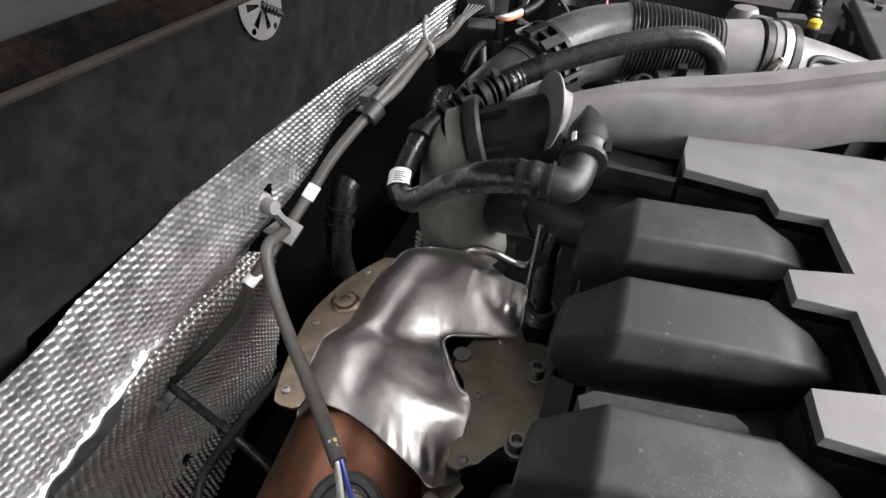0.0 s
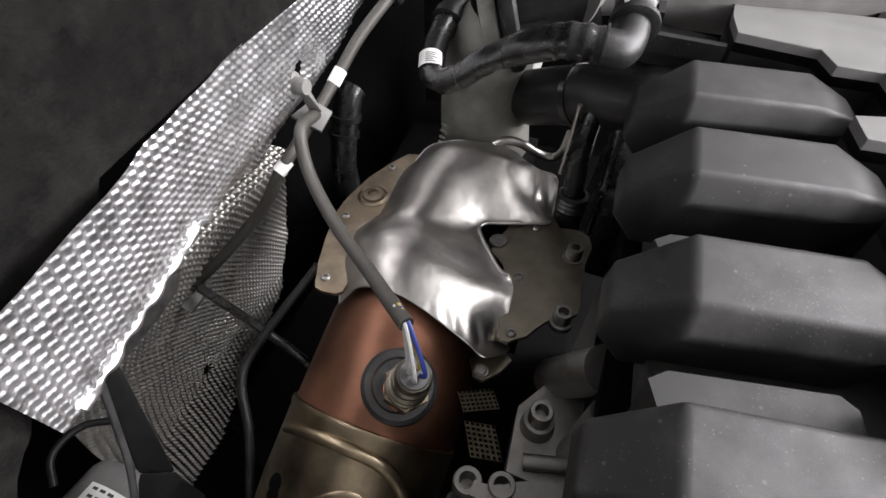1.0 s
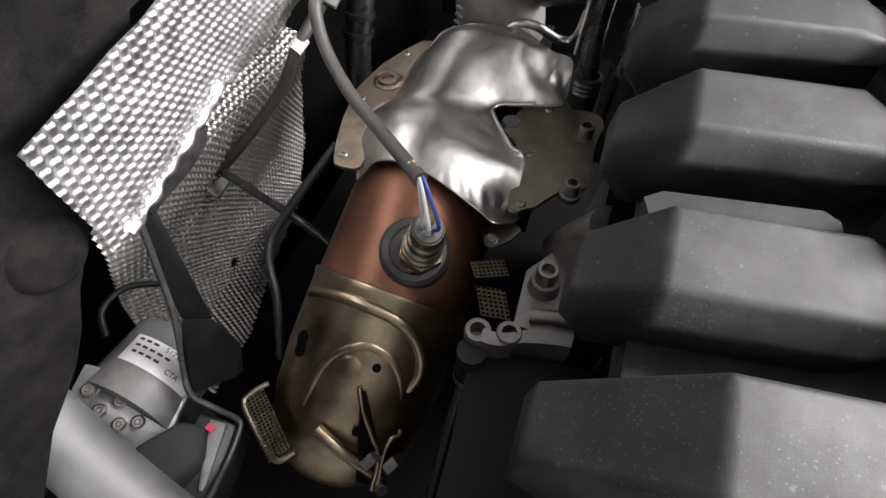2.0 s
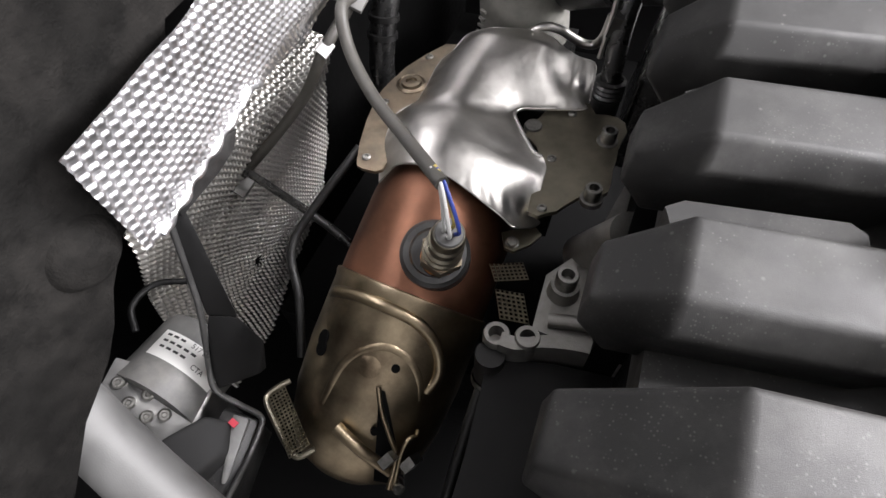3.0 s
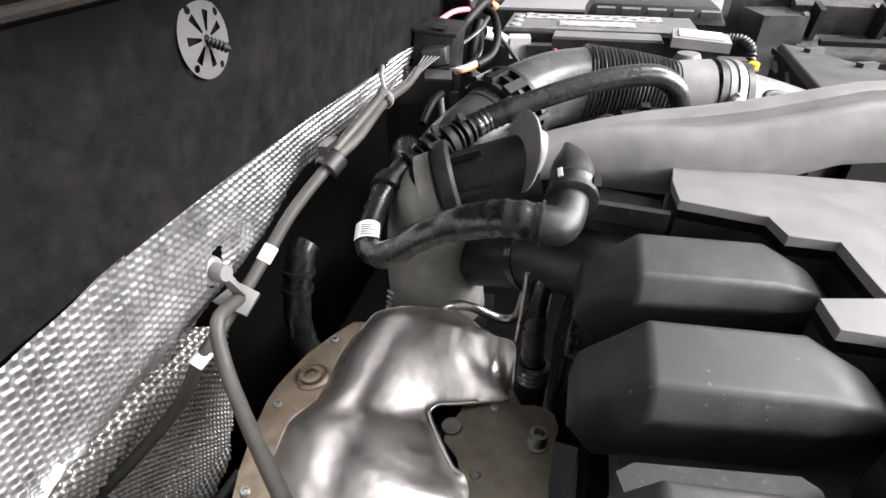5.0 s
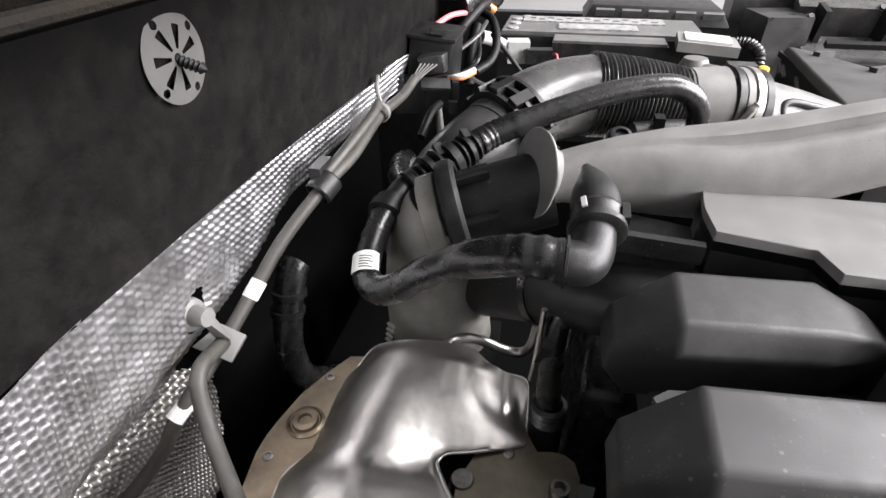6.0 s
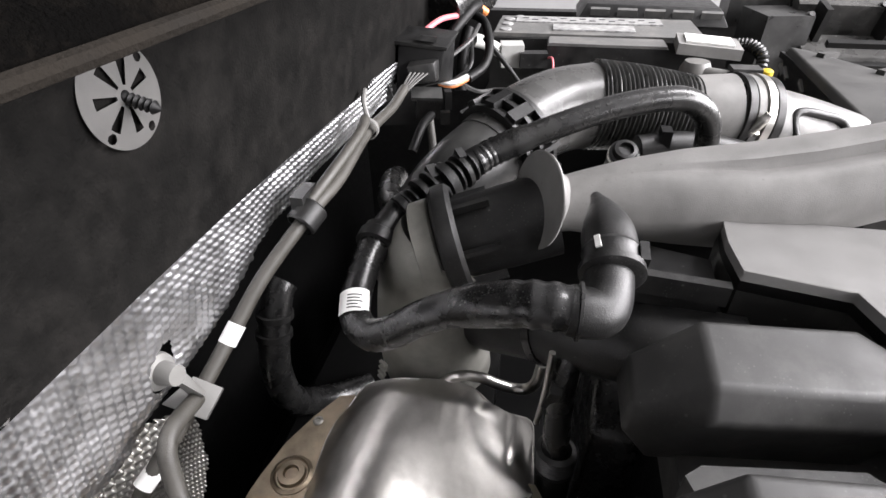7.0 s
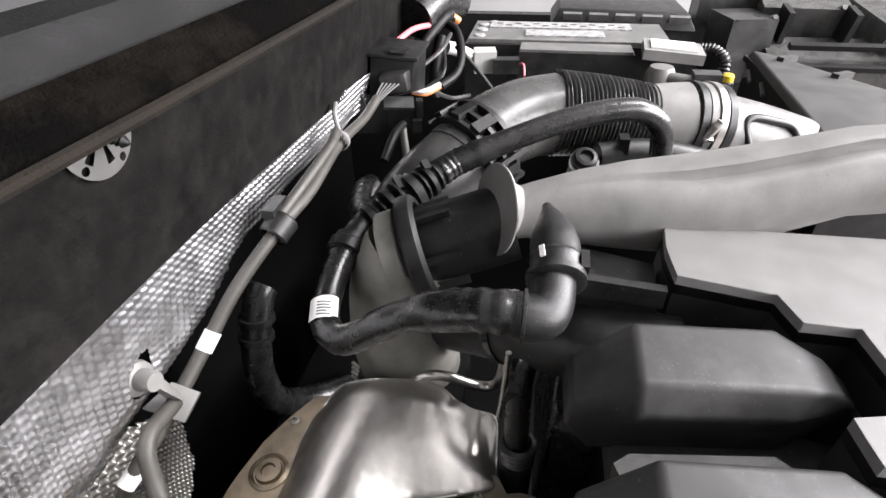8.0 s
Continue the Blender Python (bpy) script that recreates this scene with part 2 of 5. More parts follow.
def hull(points, bevel=0.0, seg=2):
    bm = bmesh.new()
    for p in points:
        bm.verts.new(p)
    r = bmesh.ops.convex_hull(bm, input=bm.verts)
    bmesh.ops.delete(bm, geom=list({g for g in r["geom_interior"] + r["geom_unused"] if isinstance(g, bmesh.types.BMVert)}), context="VERTS")
    bmesh.ops.dissolve_limit(bm, angle_limit=radians(3), verts=bm.verts, edges=bm.edges)
    return bevelled(bm, bevel, seg)


def join(*bms):
    out = bmesh.new()
    for b in bms:
        me = bpy.data.meshes.new("join")
        b.to_mesh(me)
        b.free()
        out.from_mesh(me)
        bpy.data.meshes.remove(me)
    return out


def sheet(fn, nu, nv, thick=0.0, keep=None):
    """Skin over a grid: fn(u, v) gives the place, keep(u, v) whether it is there."""
    bm = bmesh.new()
    grid = [[bm.verts.new(fn(i / nu, j / nv)) for j in range(nv + 1)] for i in range(nu + 1)]
    for i in range(nu):
        for j in range(nv):
            if keep is None or keep((i + 0.5) / nu, (j + 0.5) / nv):
                bm.faces.new((grid[i][j], grid[i + 1][j], grid[i + 1][j + 1], grid[i][j + 1]))
    loose = [v for v in bm.verts if not v.link_faces]
    if loose:
        bmesh.ops.delete(bm, geom=loose, context="VERTS")
    if thick:
        bm.normal_update()
        bmesh.ops.solidify(bm, geom=bm.faces[:], thickness=thick)
    return bm


def smooth(a, b, x):
    t = min(1, max(0, (x - a) / (b - a)))
    return t * t * (3 - 2 * t)


def interp(table, x):
    if x <= table[0][0]:
        return table[0][1]
    for (a, p), (b, q) in zip(table, table[1:]):
        if x <= b:
            return p + (q - p) * (x - a) / (b - a)
    return table[-1][1]


def inside(poly, x, y):
    hit = False
    for (x0, y0), (x1, y1) in zip(poly, poly[1:] + poly[:1]):
        if (y0 > y) != (y1 > y) and x < x0 + (y - y0) * (x1 - x0) / (y1 - y0):
            hit = not hit
    return hit


def hex_bolt(place, way, r, h, parent=None, label="", name="bolt", socket=True):
    """Socket head bolt with a washer flange."""
    bm = bmesh.new()
    m = along(place, way)
    prof = [(0, -0.004), (r * 1.35, -0.004), (r * 1.35, 0), (r * 1.3, h * 0.12), (r, h * 0.15), (r, h * 0.9), (r * 0.9, h)]
    prof += [(r * 0.6, h), (r * 0.55, h * 0.45), (0, h * 0.45)] if socket else [(0, h * 1.03)]
    lathe(bm, prof, m, 20)
    return part(name, bm, BOLT, parent, label) if parent else bm


# ---- setting: workshop ----
solo("floor", box((0, 0.3, -0.05), (7, 7, 0.1)), CONCRETE, "grey workshop concrete floor under the car", "floor", "structure", place=Matrix())
solo("ceiling", box((0, 0.3, 3.05), (7, 7, 0.1)), CEIL, "plain pale workshop ceiling", "ceiling", "structure", place=Matrix())
for nm, c, sz in (("wall_west", (-3.55, 0.3, 1.5), (0.1, 7, 3.0)), ("wall_east", (3.55, 0.3, 1.5), (0.1, 7, 3.0)),
                  ("wall_south", (0, -3.25, 1.5), (7, 0.1, 3.0)), ("wall_north", (0, 3.85, 1.5), (7, 0.1, 3.0))):
    solo(nm, box(c, sz), WALL, "plain pale workshop wall", "wall", "structure", place=Matrix())
# Near-black so that gaps look shaded down to the bottom.
solo("undertray", box((0.0, 0.45, 0.12), (1.7, 2.6, 0.03)), BLACK, "plastic tray under the engine bay, shade-black", "undertray", "structure")

# ---- bulkhead: felt panel, cowl, foil ----
panel = thing("bulkhead_panel", (-0.29, 0.4, 0.9), "black felt bulkhead panel, dusty and worn", "panel", kind="structure")
PANEL_POLY = [(-0.75, 1.30), (-0.75, 0.62), (-0.30, 0.77), (-0.155, 0.866), (-0.113, 0.908), (-0.090, 0.921), (-0.073, 0.932), (-0.054, 0.951), (-0.038, 0.975), (-0.012, 1.000), (0.05, 1.02), (0.09, 1.093), (0.21, 1.101), (0.33, 1.102), (0.41, 1.101), (0.50, 1.098), (0.63, 1.092), (0.83, 1.080), (1.30, 1.05), (1.30, 1.30)]
YZX = Matrix(((0, 0, 1, 0), (1, 0, 0, 0), (0, 1, 0, 0), (0, 0, 0, 1)))
SHEAR = Matrix(((1, 0, 0.10, -0.119), (0, 1, 0, 0), (0, 0, 1, 0), (0, 0, 0, 1)))
part("felt", prism(PANEL_POLY, -0.295, -0.272, SHEAR @ YZX, 0.003), FELT, panel)
bump_bm = bmesh.new()
lathe(bump_bm, [(0.026, -0.001), (0.023, 0.004), (0.018, 0.008), (0.0, 0.011)], along((-0.290, -0.035, 1.015), (1, 0, 0)))
part("bump", bump_bm, FELT, panel)

cowl = thing("cowl_ledge", (-0.2, 0.3, 1.27), "dark grey cowl ledge with worn felt lip and rubber gasket", "cowl", kind="structure")
RAIL = [V(-0.120 + 0.109 * (y - 0.3) - 0.174 * (y - 0.3) ** 2, y, 1.271 + 0.048 * (y - 0.3)) for y in (-0.45, -0.3, -0.15, 0.0, 0.1, 0.2, 0.3, 0.4, 0.55, 0.7, 0.85, 1.0, 1.2, 1.4)]


def bar(section, line, bevel=0.0015):
    """A long bar with section (x, z), laid along a line of places."""
    bm = bmesh.new()
    rows = [[bm.verts.new(p + V(x, 0, z)) for x, z in section] for p in line]
    n = len(section)
    bm.faces.new(rows[0][::-1])
    bm.faces.new(rows[-1])
    for a, b in zip(rows, rows[1:]):
        for k in range(n):
            bm.faces.new((a[k], a[(k + 1) % n], b[(k + 1) % n], b[k]))
    return bevelled(bm, bevel, 2, 20)


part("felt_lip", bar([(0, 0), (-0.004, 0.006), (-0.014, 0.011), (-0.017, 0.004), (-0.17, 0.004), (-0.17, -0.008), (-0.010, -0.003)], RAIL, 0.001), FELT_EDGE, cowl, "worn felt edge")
bm = bmesh.new()
tube(bm, [p + V(0.001, 0, 0.002) for p in RAIL], 0.0017, 8)
part("rim", bm, LIP, cowl, "worn pale rim")
part("gasket", bar([(-0.017, 0.004), (-0.0165, 0.015), (-0.020, 0.020), (-0.031, 0.022), (-0.031, 0.004)], RAIL, 0.002), SEAL, cowl, "black rubber gasket")
part("ledge", bar([(-0.031, 0.004), (-0.031, 0.026), (-0.30, 0.046), (-0.30, 0.004)], RAIL), PAINT, cowl, "plain dark grey ledge")

# push nail with a slotted washer
nail = thing("push_nail", (-0.283, 0.348, 1.203), "grey plastic push nail with slotted round washer", "fastener")
NAIL = Matrix(((0, 0, 1, -0.270), (1, 0, 0, 0.344), (0, 1, 0, 1.207), (0, 0, 0, 1)))


def washer():
    """Round plate with seven wedge-shaped slots and four holes."""
    bm = bmesh.new()
    rad, n, rings = 0.0258, 320, 40
    grid = [[bm.verts.new(NAIL @ V(r * math.cos(a), r * math.sin(a), 0.0035 - 0.0018 * (r / rad) ** 2)) for a in (2 * math.pi * k / n for k in range(n))] for r in (0.003 + (rad - 0.003) * i / rings for i in range(rings + 1))]
    for i in range(rings):
        for k in range(n):
            r = 0.003 + (rad - 0.003) * (i + 0.5) / rings
            a = (360 * (k + 0.5) / n) % 360
            leaf = min(abs((a - (c + 51.4 * j) + 180) % 360 - 180) for j in range(7) for c in (20,))
            slot = 0.0055 < r < 0.0185 and radians(leaf) * r < 0.0009 + 0.155 * (r - 0.0055)
            x, y = r * math.cos(radians(a)), r * math.sin(radians(a))
            hole = any((x - 0.0222 * math.cos(radians(h))) ** 2 + (y - 0.0222 * math.sin(radians(h))) ** 2 < 0.0026 ** 2 for h in (40, 118, 225, 300))
            if not slot and not hole:
                bm.faces.new((grid[i][k], grid[i][(k + 1) % n], grid[i + 1][(k + 1) % n], grid[i + 1][k]))
    bmesh.ops.solidify(bm, geom=bm.faces[:], thickness=0.0015)
    return bm


part("washer", washer(), WASHER, nail, "pale grey slotted plate")
bm = bmesh.new()
lathe(bm, [(0, -0.002), (0.004, -0.002)] + [(0.0022 if k % 2 else 0.0036, 0.003 + 0.0014 * k) for k in range(11)] + [(0.0012, 0.020), (0, 0.021)], along((-0.270, 0.344, 1.207), (1, 0.06, -0.32)), 14)
part("nail", bm, DULL, nail, "black ribbed nail")

# embossed heat foil
PITCH = 0.0080


def emboss(a, b, h=0.0017):
    """Rows of round knobs, each second row shifted."""
    return h * max(-0.9, math.cos(math.pi * (a + b) / PITCH) * math.cos(math.pi * (a - b) / PITCH))


def foil_x(y, z):
    wave = 0.0015 * noise.noise(V(y * 14, z * 14, 3.0)) + 0.0008 * noise.noise(V(y * 45, z * 45, 8.0)) + 0.0002 * noise.noise(V(y * 170, z * 170, 4.0))
    top = interp([(-0.03, -0.253), (0.06, -0.266), (0.12, -0.275), (0.2, -0.283), (0.3, -0.289), (0.5, -0.294), (0.65, -0.287), (0.85, -0.277)], y)
    return top - interp([(0.0, 0.2), (0.2, 0.3), (0.9, 0.25)], y) * (1.09 - z) + wave


def strip_place(u, v):
    y = -0.024 + 0.90 * u
    top = interp([(-0.03, 1.092), (0.1, 1.095), (0.25, 1.104), (0.4, 1.105), (0.62, 1.099), (0.82, 1.090), (0.9, 1.082)], y)
    low = interp([(-0.03, 0.990), (0.07, 0.988), (0.16, 0.988), (0.22, 0.950), (0.30, 0.930), (0.40, 0.978), (0.48, 1.025), (0.62, 1.038), (0.80, 1.040), (0.9, 1.036)], y)
    top += 0.003 * noise.noise(V(y * 30, 1, 1))
    low += 0.003 * noise.noise(V(y * 30, 5, 1))
    z = low + (top - low) * v
    y += 0.012 * (1 - v) * smooth(0.05, -0.024, y)
    dent = 0.007 * math.exp(-((y - 0.35) / 0.018) ** 2 - ((z - 1.015) / 0.02) ** 2)
    x = foil_x(y, z) - 0.02 * smooth(1.0, 0.94, z) * smooth(0.14, 0.24, y) - dent
    return V(x + emboss(y, z, (0.00145 - 0.0001 * smooth(0.35, 0.75, y)) * smooth(1.0, 0.985, v)), y, z)


foil = thing("foil_strip", (-0.28, 0.3, 1.04), "bright embossed aluminium heat foil strip fixed along the bulkhead", "heat shield")


def whole_foil(u, v):
    """The foil but for the torn hole round the clip's peg."""
    p = strip_place(u, v)
    return math.hypot(p.y - 0.338, (p.z - 1.012) * 0.75) > 0.0165 or p.z < 0.990


part("embossed_sheet", sheet(strip_place, 1050, 116, 0.0, whole_foil), FOIL, foil)
bm = bmesh.new()
tube(bm, [strip_place(0.018 + 0.20 * k / 24, 0.0) + V(0.001, 0, 0.0012 * math.sin(k * 1.9)) for k in range(25)], lambda s: 0.0032 + 0.0008 * math.sin(s * 40), 10, 3)
part("folded_hem", bm, FOIL, foil, "crumpled folded hem")


def lower_place(u, v):
    z = 0.985 - 0.735 * v
    left = interp([(0, 0.02), (0.3, 0.03), (1, 0.06)], v)
    right = interp([(0, 0.30), (0.06, 0.32), (0.2, 0.43), (0.42, 0.50), (0.62, 0.53), (0.82, 0.50), (0.9, 0.34), (1.0, 0.20)], v)
    y = left + (right - left) * u
    x = interp([(0.2, -0.585), (0.42, -0.583), (0.58, -0.535), (0.735, -0.476), (0.86, -0.40), (0.95, -0.338), (1.1, -0.285)], z)
    x += 0.005 * noise.noise(V(y * 7, z * 7, 2.0)) + 0.0006 * noise.noise(V(y * 30, z * 30, 2.0))
    x -= 0.02 * smooth(0.86, 0.93, z)
    return V(x + emboss(0.76 * y, 0.60 * z, 0.0044), y, z)


lower = thing("lower_heat_foil", (-0.5, 0.25, 0.6), "soiled embossed aluminium foil in the tunnel under the strip", "heat shield")
part("embossed_sheet", sheet(lower_place, 480, 700), FOIL_OLD, lower)
bm = bmesh.new()
for k in range(7):
    a = 2 * math.pi * k / 7 + 0.3
    tube(bm, [(-0.532, 0.223, 0.520), (-0.527, 0.223 + 0.011 * math.cos(a), 0.520 + 0.013 * math.sin(a))], lambda s: 0.0026 - 0.0016 * s, 6)
part("retaining_star", bm, BLACK, lower, "black star clip pushed through the foil")

# ---- exhaust side ----
shield = thing("turbo_heat_shield", (-0.16, 0.32, 0.80), "bright stamped steel heat shield over the turbocharger", "heat shield")
DOME = [(-0.236, 0.211), (-0.245, 0.238), (-0.249, 0.260), (-0.2545, 0.300), (-0.245, 0.322), (-0.239, 0.333), (-0.239, 0.357), (-0.2398, 0.375), (-0.2414, 0.398), (-0.2395, 0.423), (-0.2334, 0.440), (-0.219, 0.457), (-0.19, 0.461), (-0.165, 0.463), (-0.13, 0.466), (-0.108, 0.463), (-0.090, 0.452), (-0.072, 0.448), (-0.052, 0.446), (-0.047, 0.432), (-0.045, 0.405), (-0.046, 0.382), (-0.061, 0.374),
        (-0.078, 0.366), (-0.098, 0.3592), (-0.1136, 0.3545), (-0.1205, 0.3455), (-0.1177, 0.3363), (-0.1028, 0.3144), (-0.0874, 0.294), (-0.0811, 0.2885), (-0.074, 0.286), (-0.069, 0.279), (-0.066, 0.2708), (-0.065, 0.250), (-0.064, 0.230), (-0.062, 0.2164), (-0.055, 0.209), (-0.060, 0.199),
        (-0.068, 0.190), (-0.077, 0.184), (-0.0914, 0.192), (-0.1153, 0.200), (-0.1503, 0.2105), (-0.18, 0.216), (-0.2125, 0.219), (-0.226, 0.215)]


def nearest(poly, x, y):
    """The place on the outline nearest to (x, y)."""
    best = None
    for (ax, ay), (bx, by) in zip(poly, poly[1:] + poly[:1]):
        ux, uy = bx - ax, by - ay
        q = min(1, max(0, ((x - ax) * ux + (y - ay) * uy) / (ux * ux + uy * uy)))
        d = math.hypot(x - ax - q * ux, y - ay - q * uy)
        if best is None or d < best[0]:
            best = (d, ax + q * ux, ay + q * uy)
    return best


def way_off(x, y, first, last, p=3.0):
    """Softened distance to the stretch of the outline from corner first to corner last."""
    total = 0.0
    for (ax, ay), (bx, by) in zip(DOME[first:last], DOME[first + 1:last + 1]):
        ux, uy = bx - ax, by - ay
        s = min(1, max(0, ((x - ax) * ux + (y - ay) * uy) / (ux * ux + uy * uy)))
        total += max(1e-4, math.hypot(x - ax - s * ux, y - ay - s * uy)) ** -p
    return total ** (-1 / p)


def dome_z(x, y):
    """Stamped dome: rounded shoulders along the flange and the cut-out, falling to the front lip."""
    rise = lambda d, run, power: 1 - math.exp(-(d / run) ** power)
    z = 0.857 + 0.048 * rise(way_off(x, y, 0, 10), 0.026, 1.4) * rise(way_off(x, y, 20, 36), 0.034, 1.7)
    z -= 0.010 * smooth(0.435, 0.464, y) * smooth(-0.08, -0.10, x)
    z -= 0.022 * smooth(0.262, 0.185, y)
    z -= 0.014 * smooth(-0.118, -0.07, x) * smooth(0.37, 0.43, y)
    z -= 0.0035 * math.exp(-((y - 0.322 - 0.25 * (x + 0.16)) / 0.016) ** 2) * smooth(-0.235, -0.19, x) * smooth(-0.125, -0.15, x)
    z += 0.0008 * math.exp(-((x + 0.050) / 0.0035) ** 2) * smooth(0.385, 0.41, y)
    z += 0.0008 * math.exp(-((x + 0.069) / 0.0032) ** 2) * smooth(0.395, 0.415, y)
    z += 0.0022 * math.exp(-(way_off(x, y, 23, 31) / 0.0045) ** 2)
    z += 0.0005 * math.sin(x * 380 + 2.0 * math.sin(y * 90)) * smooth(0.235, 0.20, y) * smooth(-0.145, -0.12, x) * smooth(-0.062, -0.09, x)
    return z + 0.0003 * noise.noise(V(x * 30, y * 30, 0.5)) + 0.00015 * noise.noise(V(x * 160, y * 160, 0.5))


def shield_place(u, v):
    x, y = -0.265 + 0.24 * u, 0.160 + 0.310 * v
    return V(x, y, dome_z(x, y))


bm = sheet(shield_place, 190, 232, 0.0, lambda u, v: inside(DOME, -0.265 + 0.24 * u, 0.160 + 0.310 * v))
for v in bm.verts:
    if v.is_boundary:
        _, px, py = nearest(DOME, v.co.x, v.co.y)
        v.co = V(px, py, dome_z(px, py))
part("dome", bm, STEEL, shield, sharp=60)
bm = bmesh.new()
tube(bm, [V(x, y, dome_z(x, y) - 0.0009) for x, y in DOME + DOME[:1]], 0.0010, 6, 4, False)
part("hem", bm, STEEL, shield, "thin folded hem of the dome")
FLANGE = [(-0.238, 0.2102), (-0.253, 0.2095), (-0.261, 0.212), (-0.2645, 0.219), (-0.2732, 0.243), (-0.2824, 0.2796), (-0.2889, 0.3202), (-0.2885, 0.338), (-0.2858, 0.3554), (-0.2777, 0.3904), (-0.2623, 0.4243), (-0.2463, 0.4515), (-0.230, 0.455), (-0.225, 0.40), (-0.215, 0.355), (-0.228, 0.30), (-0.232, 0.215)]
bm = bmesh.new()
tube(bm, [V(x, y, dome_z(x, y) + 0.0005) for x, y in DOME[23:32]], 0.0019, 10, 4)
part("cut_out_lip", bm, STEEL, shield, "rolled pale lip of the cut-out")
# Box added below the cut-out, near-black to stand in for shade.
part("cut_out_backing", box((-0.10, 0.32, 0.80), (0.10, 0.14, 0.06), None, 0.01), BLACK, shield, "black backing box for the shade under the cut-out")
part("flange", prism(FLANGE, 0.853, 0.857, None, 0.0015), STEEL_RUST, shield, "rust-tinted flange plate")
PLATE = [(-0.092, 0.356), (-0.086, 0.382), (-0.061, 0.394), (-0.043, 0.394), (-0.033, 0.378), (-0.02, 0.381), (-0.008, 0.380), (0.001, 0.374), (0.006, 0.359), (0.003, 0.342), (0.0013, 0.3316), (0.002, 0.311), (0.001, 0.2975), (0.003, 0.276), (0.002, 0.264), (-0.004, 0.256), (-0.0177, 0.2535), (-0.027, 0.244), (-0.036, 0.2316), (-0.042, 0.2217), (-0.0505, 0.2164), (-0.058, 0.210), (-0.069, 0.212), (-0.071, 0.23), (-0.072, 0.25), (-0.073, 0.2708), (-0.078, 0.2907), (-0.0835, 0.3037), (-0.092, 0.312), (-0.1005, 0.319), (-0.101, 0.333)]
part("cover_plate", prism(PLATE, 0.848, 0.8535, None, 0.0015), STEEL_OLIVE, shield, "dull olive cover plate")
for p in ((-0.0125, 0.3375, 0.853), (-0.0125, 0.2495, 0.853)):
    hex_bolt(p, (0, 0, 1), 0.0088, 0.017, shield)
hex_bolt((-0.0965, 0.336, 0.834), (0, 0, 1), 0.0105, 0.022, shield, socket=False)
for p in ((-0.2565, 0.2265, 0.857), (-0.257, 0.418, 0.857), (-0.276, 0.318, 0.857), (-0.064, 0.292, 0.8535), (-0.0565, 0.2205, 0.8535), (-0.0585, 0.3700, 0.8535)):
    bm = bmesh.new()
    lathe(bm, [(0.0052, -0.002), (0.0052, 0.001), (0.004, 0.0022), (0.0026, 0.0022), (0.0022, 0.0005), (0, 0.0005)], along(p, (0, 0, 1)), 16)
    part("rivet", bm, BOLT, shield)
bm = bmesh.new()
lathe(bm, [(0.019, -0.002), (0.019, 0.001), (0.016, 0.003), (0.0145, 0.001), (0.013, 0.001), (0.012, 0.0045), (0.007, 0.005), (0.006, 0.002), (0, 0.002)], along((-0.258, 0.360, 0.857), (0, 0, 1)), 28)
part("rusty_bolt", bm, STEEL_RUST, shield, "rusty bolt head")

part("tab", prism([(-0.090, 0.196), (-0.082, 0.178), (-0.072, 0.176), (-0.058, 0.190), (-0.050, 0.206), (-0.060, 0.215)], 0.826, 0.830, None, 0.001), STEEL_OLIVE, shield, "bent front tab")
hex_bolt((-0.076, 0.186, 0.830), (0, -0.2, 1), 0.0055, 0.006, shield, socket=False)

# catalytic converter
AX0, AX1 = V(-0.166, 0.292, 0.812), V(-0.192, -0.032, 0.650)
AXW = (AX1 - AX0).normalized()
cat = thing("catalytic_converter", AX0 + (AX1 - AX0) * 0.5, "heat-browned steel catalytic converter with straw-coloured shell", "exhaust")
CM = along(AX0, AXW)
bm = bmesh.new()
lathe(bm, [(0.065, 0.0), (0.080, 0.03), (0.086, 0.07), (0.088, 0.15), (0.088, 0.20)], CM, 48)
part("body", bm, BROWN, cat, "copper-brown body")
bm = bmesh.new()
prof = [(0.0885, 0.166), (0.0915, 0.167), (0.0920, 0.171), (0.0905, 0.176), (0.0900, 0.25), (0.086, 0.30), (0.078, 0.335), (0.062, 0.365), (0.04, 0.378), (0, 0.382)]
lathe(bm, prof, CM, 56)
part("shell", bm, GOLD, cat, "straw-tinted outer shell")
CX, CY = CM.to_3x3() @ V(1, 0, 0), CM.to_3x3() @ V(0, 1, 0)
UPV = (V(0, 0, 1) - AXW * AXW.z).normalized()
SIDE = AXW.cross(UPV)


def on_cat(deg, h, r=0.0905):
    """A place on the shell: degrees towards the engine from the top, way along the axis."""
    return AX0 + AXW * h + r * (UPV * math.cos(radians(deg)) - SIDE * math.sin(radians(deg)))


bm = bmesh.new()
tube(bm, [on_cat(*p) for p in ((-50, 0.197, 0.087), (-38, 0.192), (-24, 0.189), (-11, 0.187), (6, 0.187), (26, 0.190), (41, 0.201), (51, 0.217), (55, 0.236), (53, 0.254, 0.086))], 0.0064, 12, 8)
part("bead", bm, GOLD, cat, "pressed bead")
bm = bmesh.new()
tube(bm, [on_cat(*p) for p in ((4, 0.313), (14, 0.319), (24, 0.325), (36, 0.331), (47, 0.337))], 0.0062, 12, 8)
part("bead", bm, GOLD, cat, "pressed bead")
bm = bmesh.new()
tube(bm, [on_cat(*p) for p in ((-14, 0.300, 0.080), (-10, 0.262, 0.0842), (-2, 0.240, 0.0846), (10, 0.226, 0.0846), (20, 0.223, 0.0846), (34, 0.230, 0.0846), (46, 0.250, 0.0842), (52, 0.275, 0.080))], 0.0068, 12, 8)
part("bead", bm, GOLD, cat, "pressed ridge round the opening")
bm = bmesh.new()
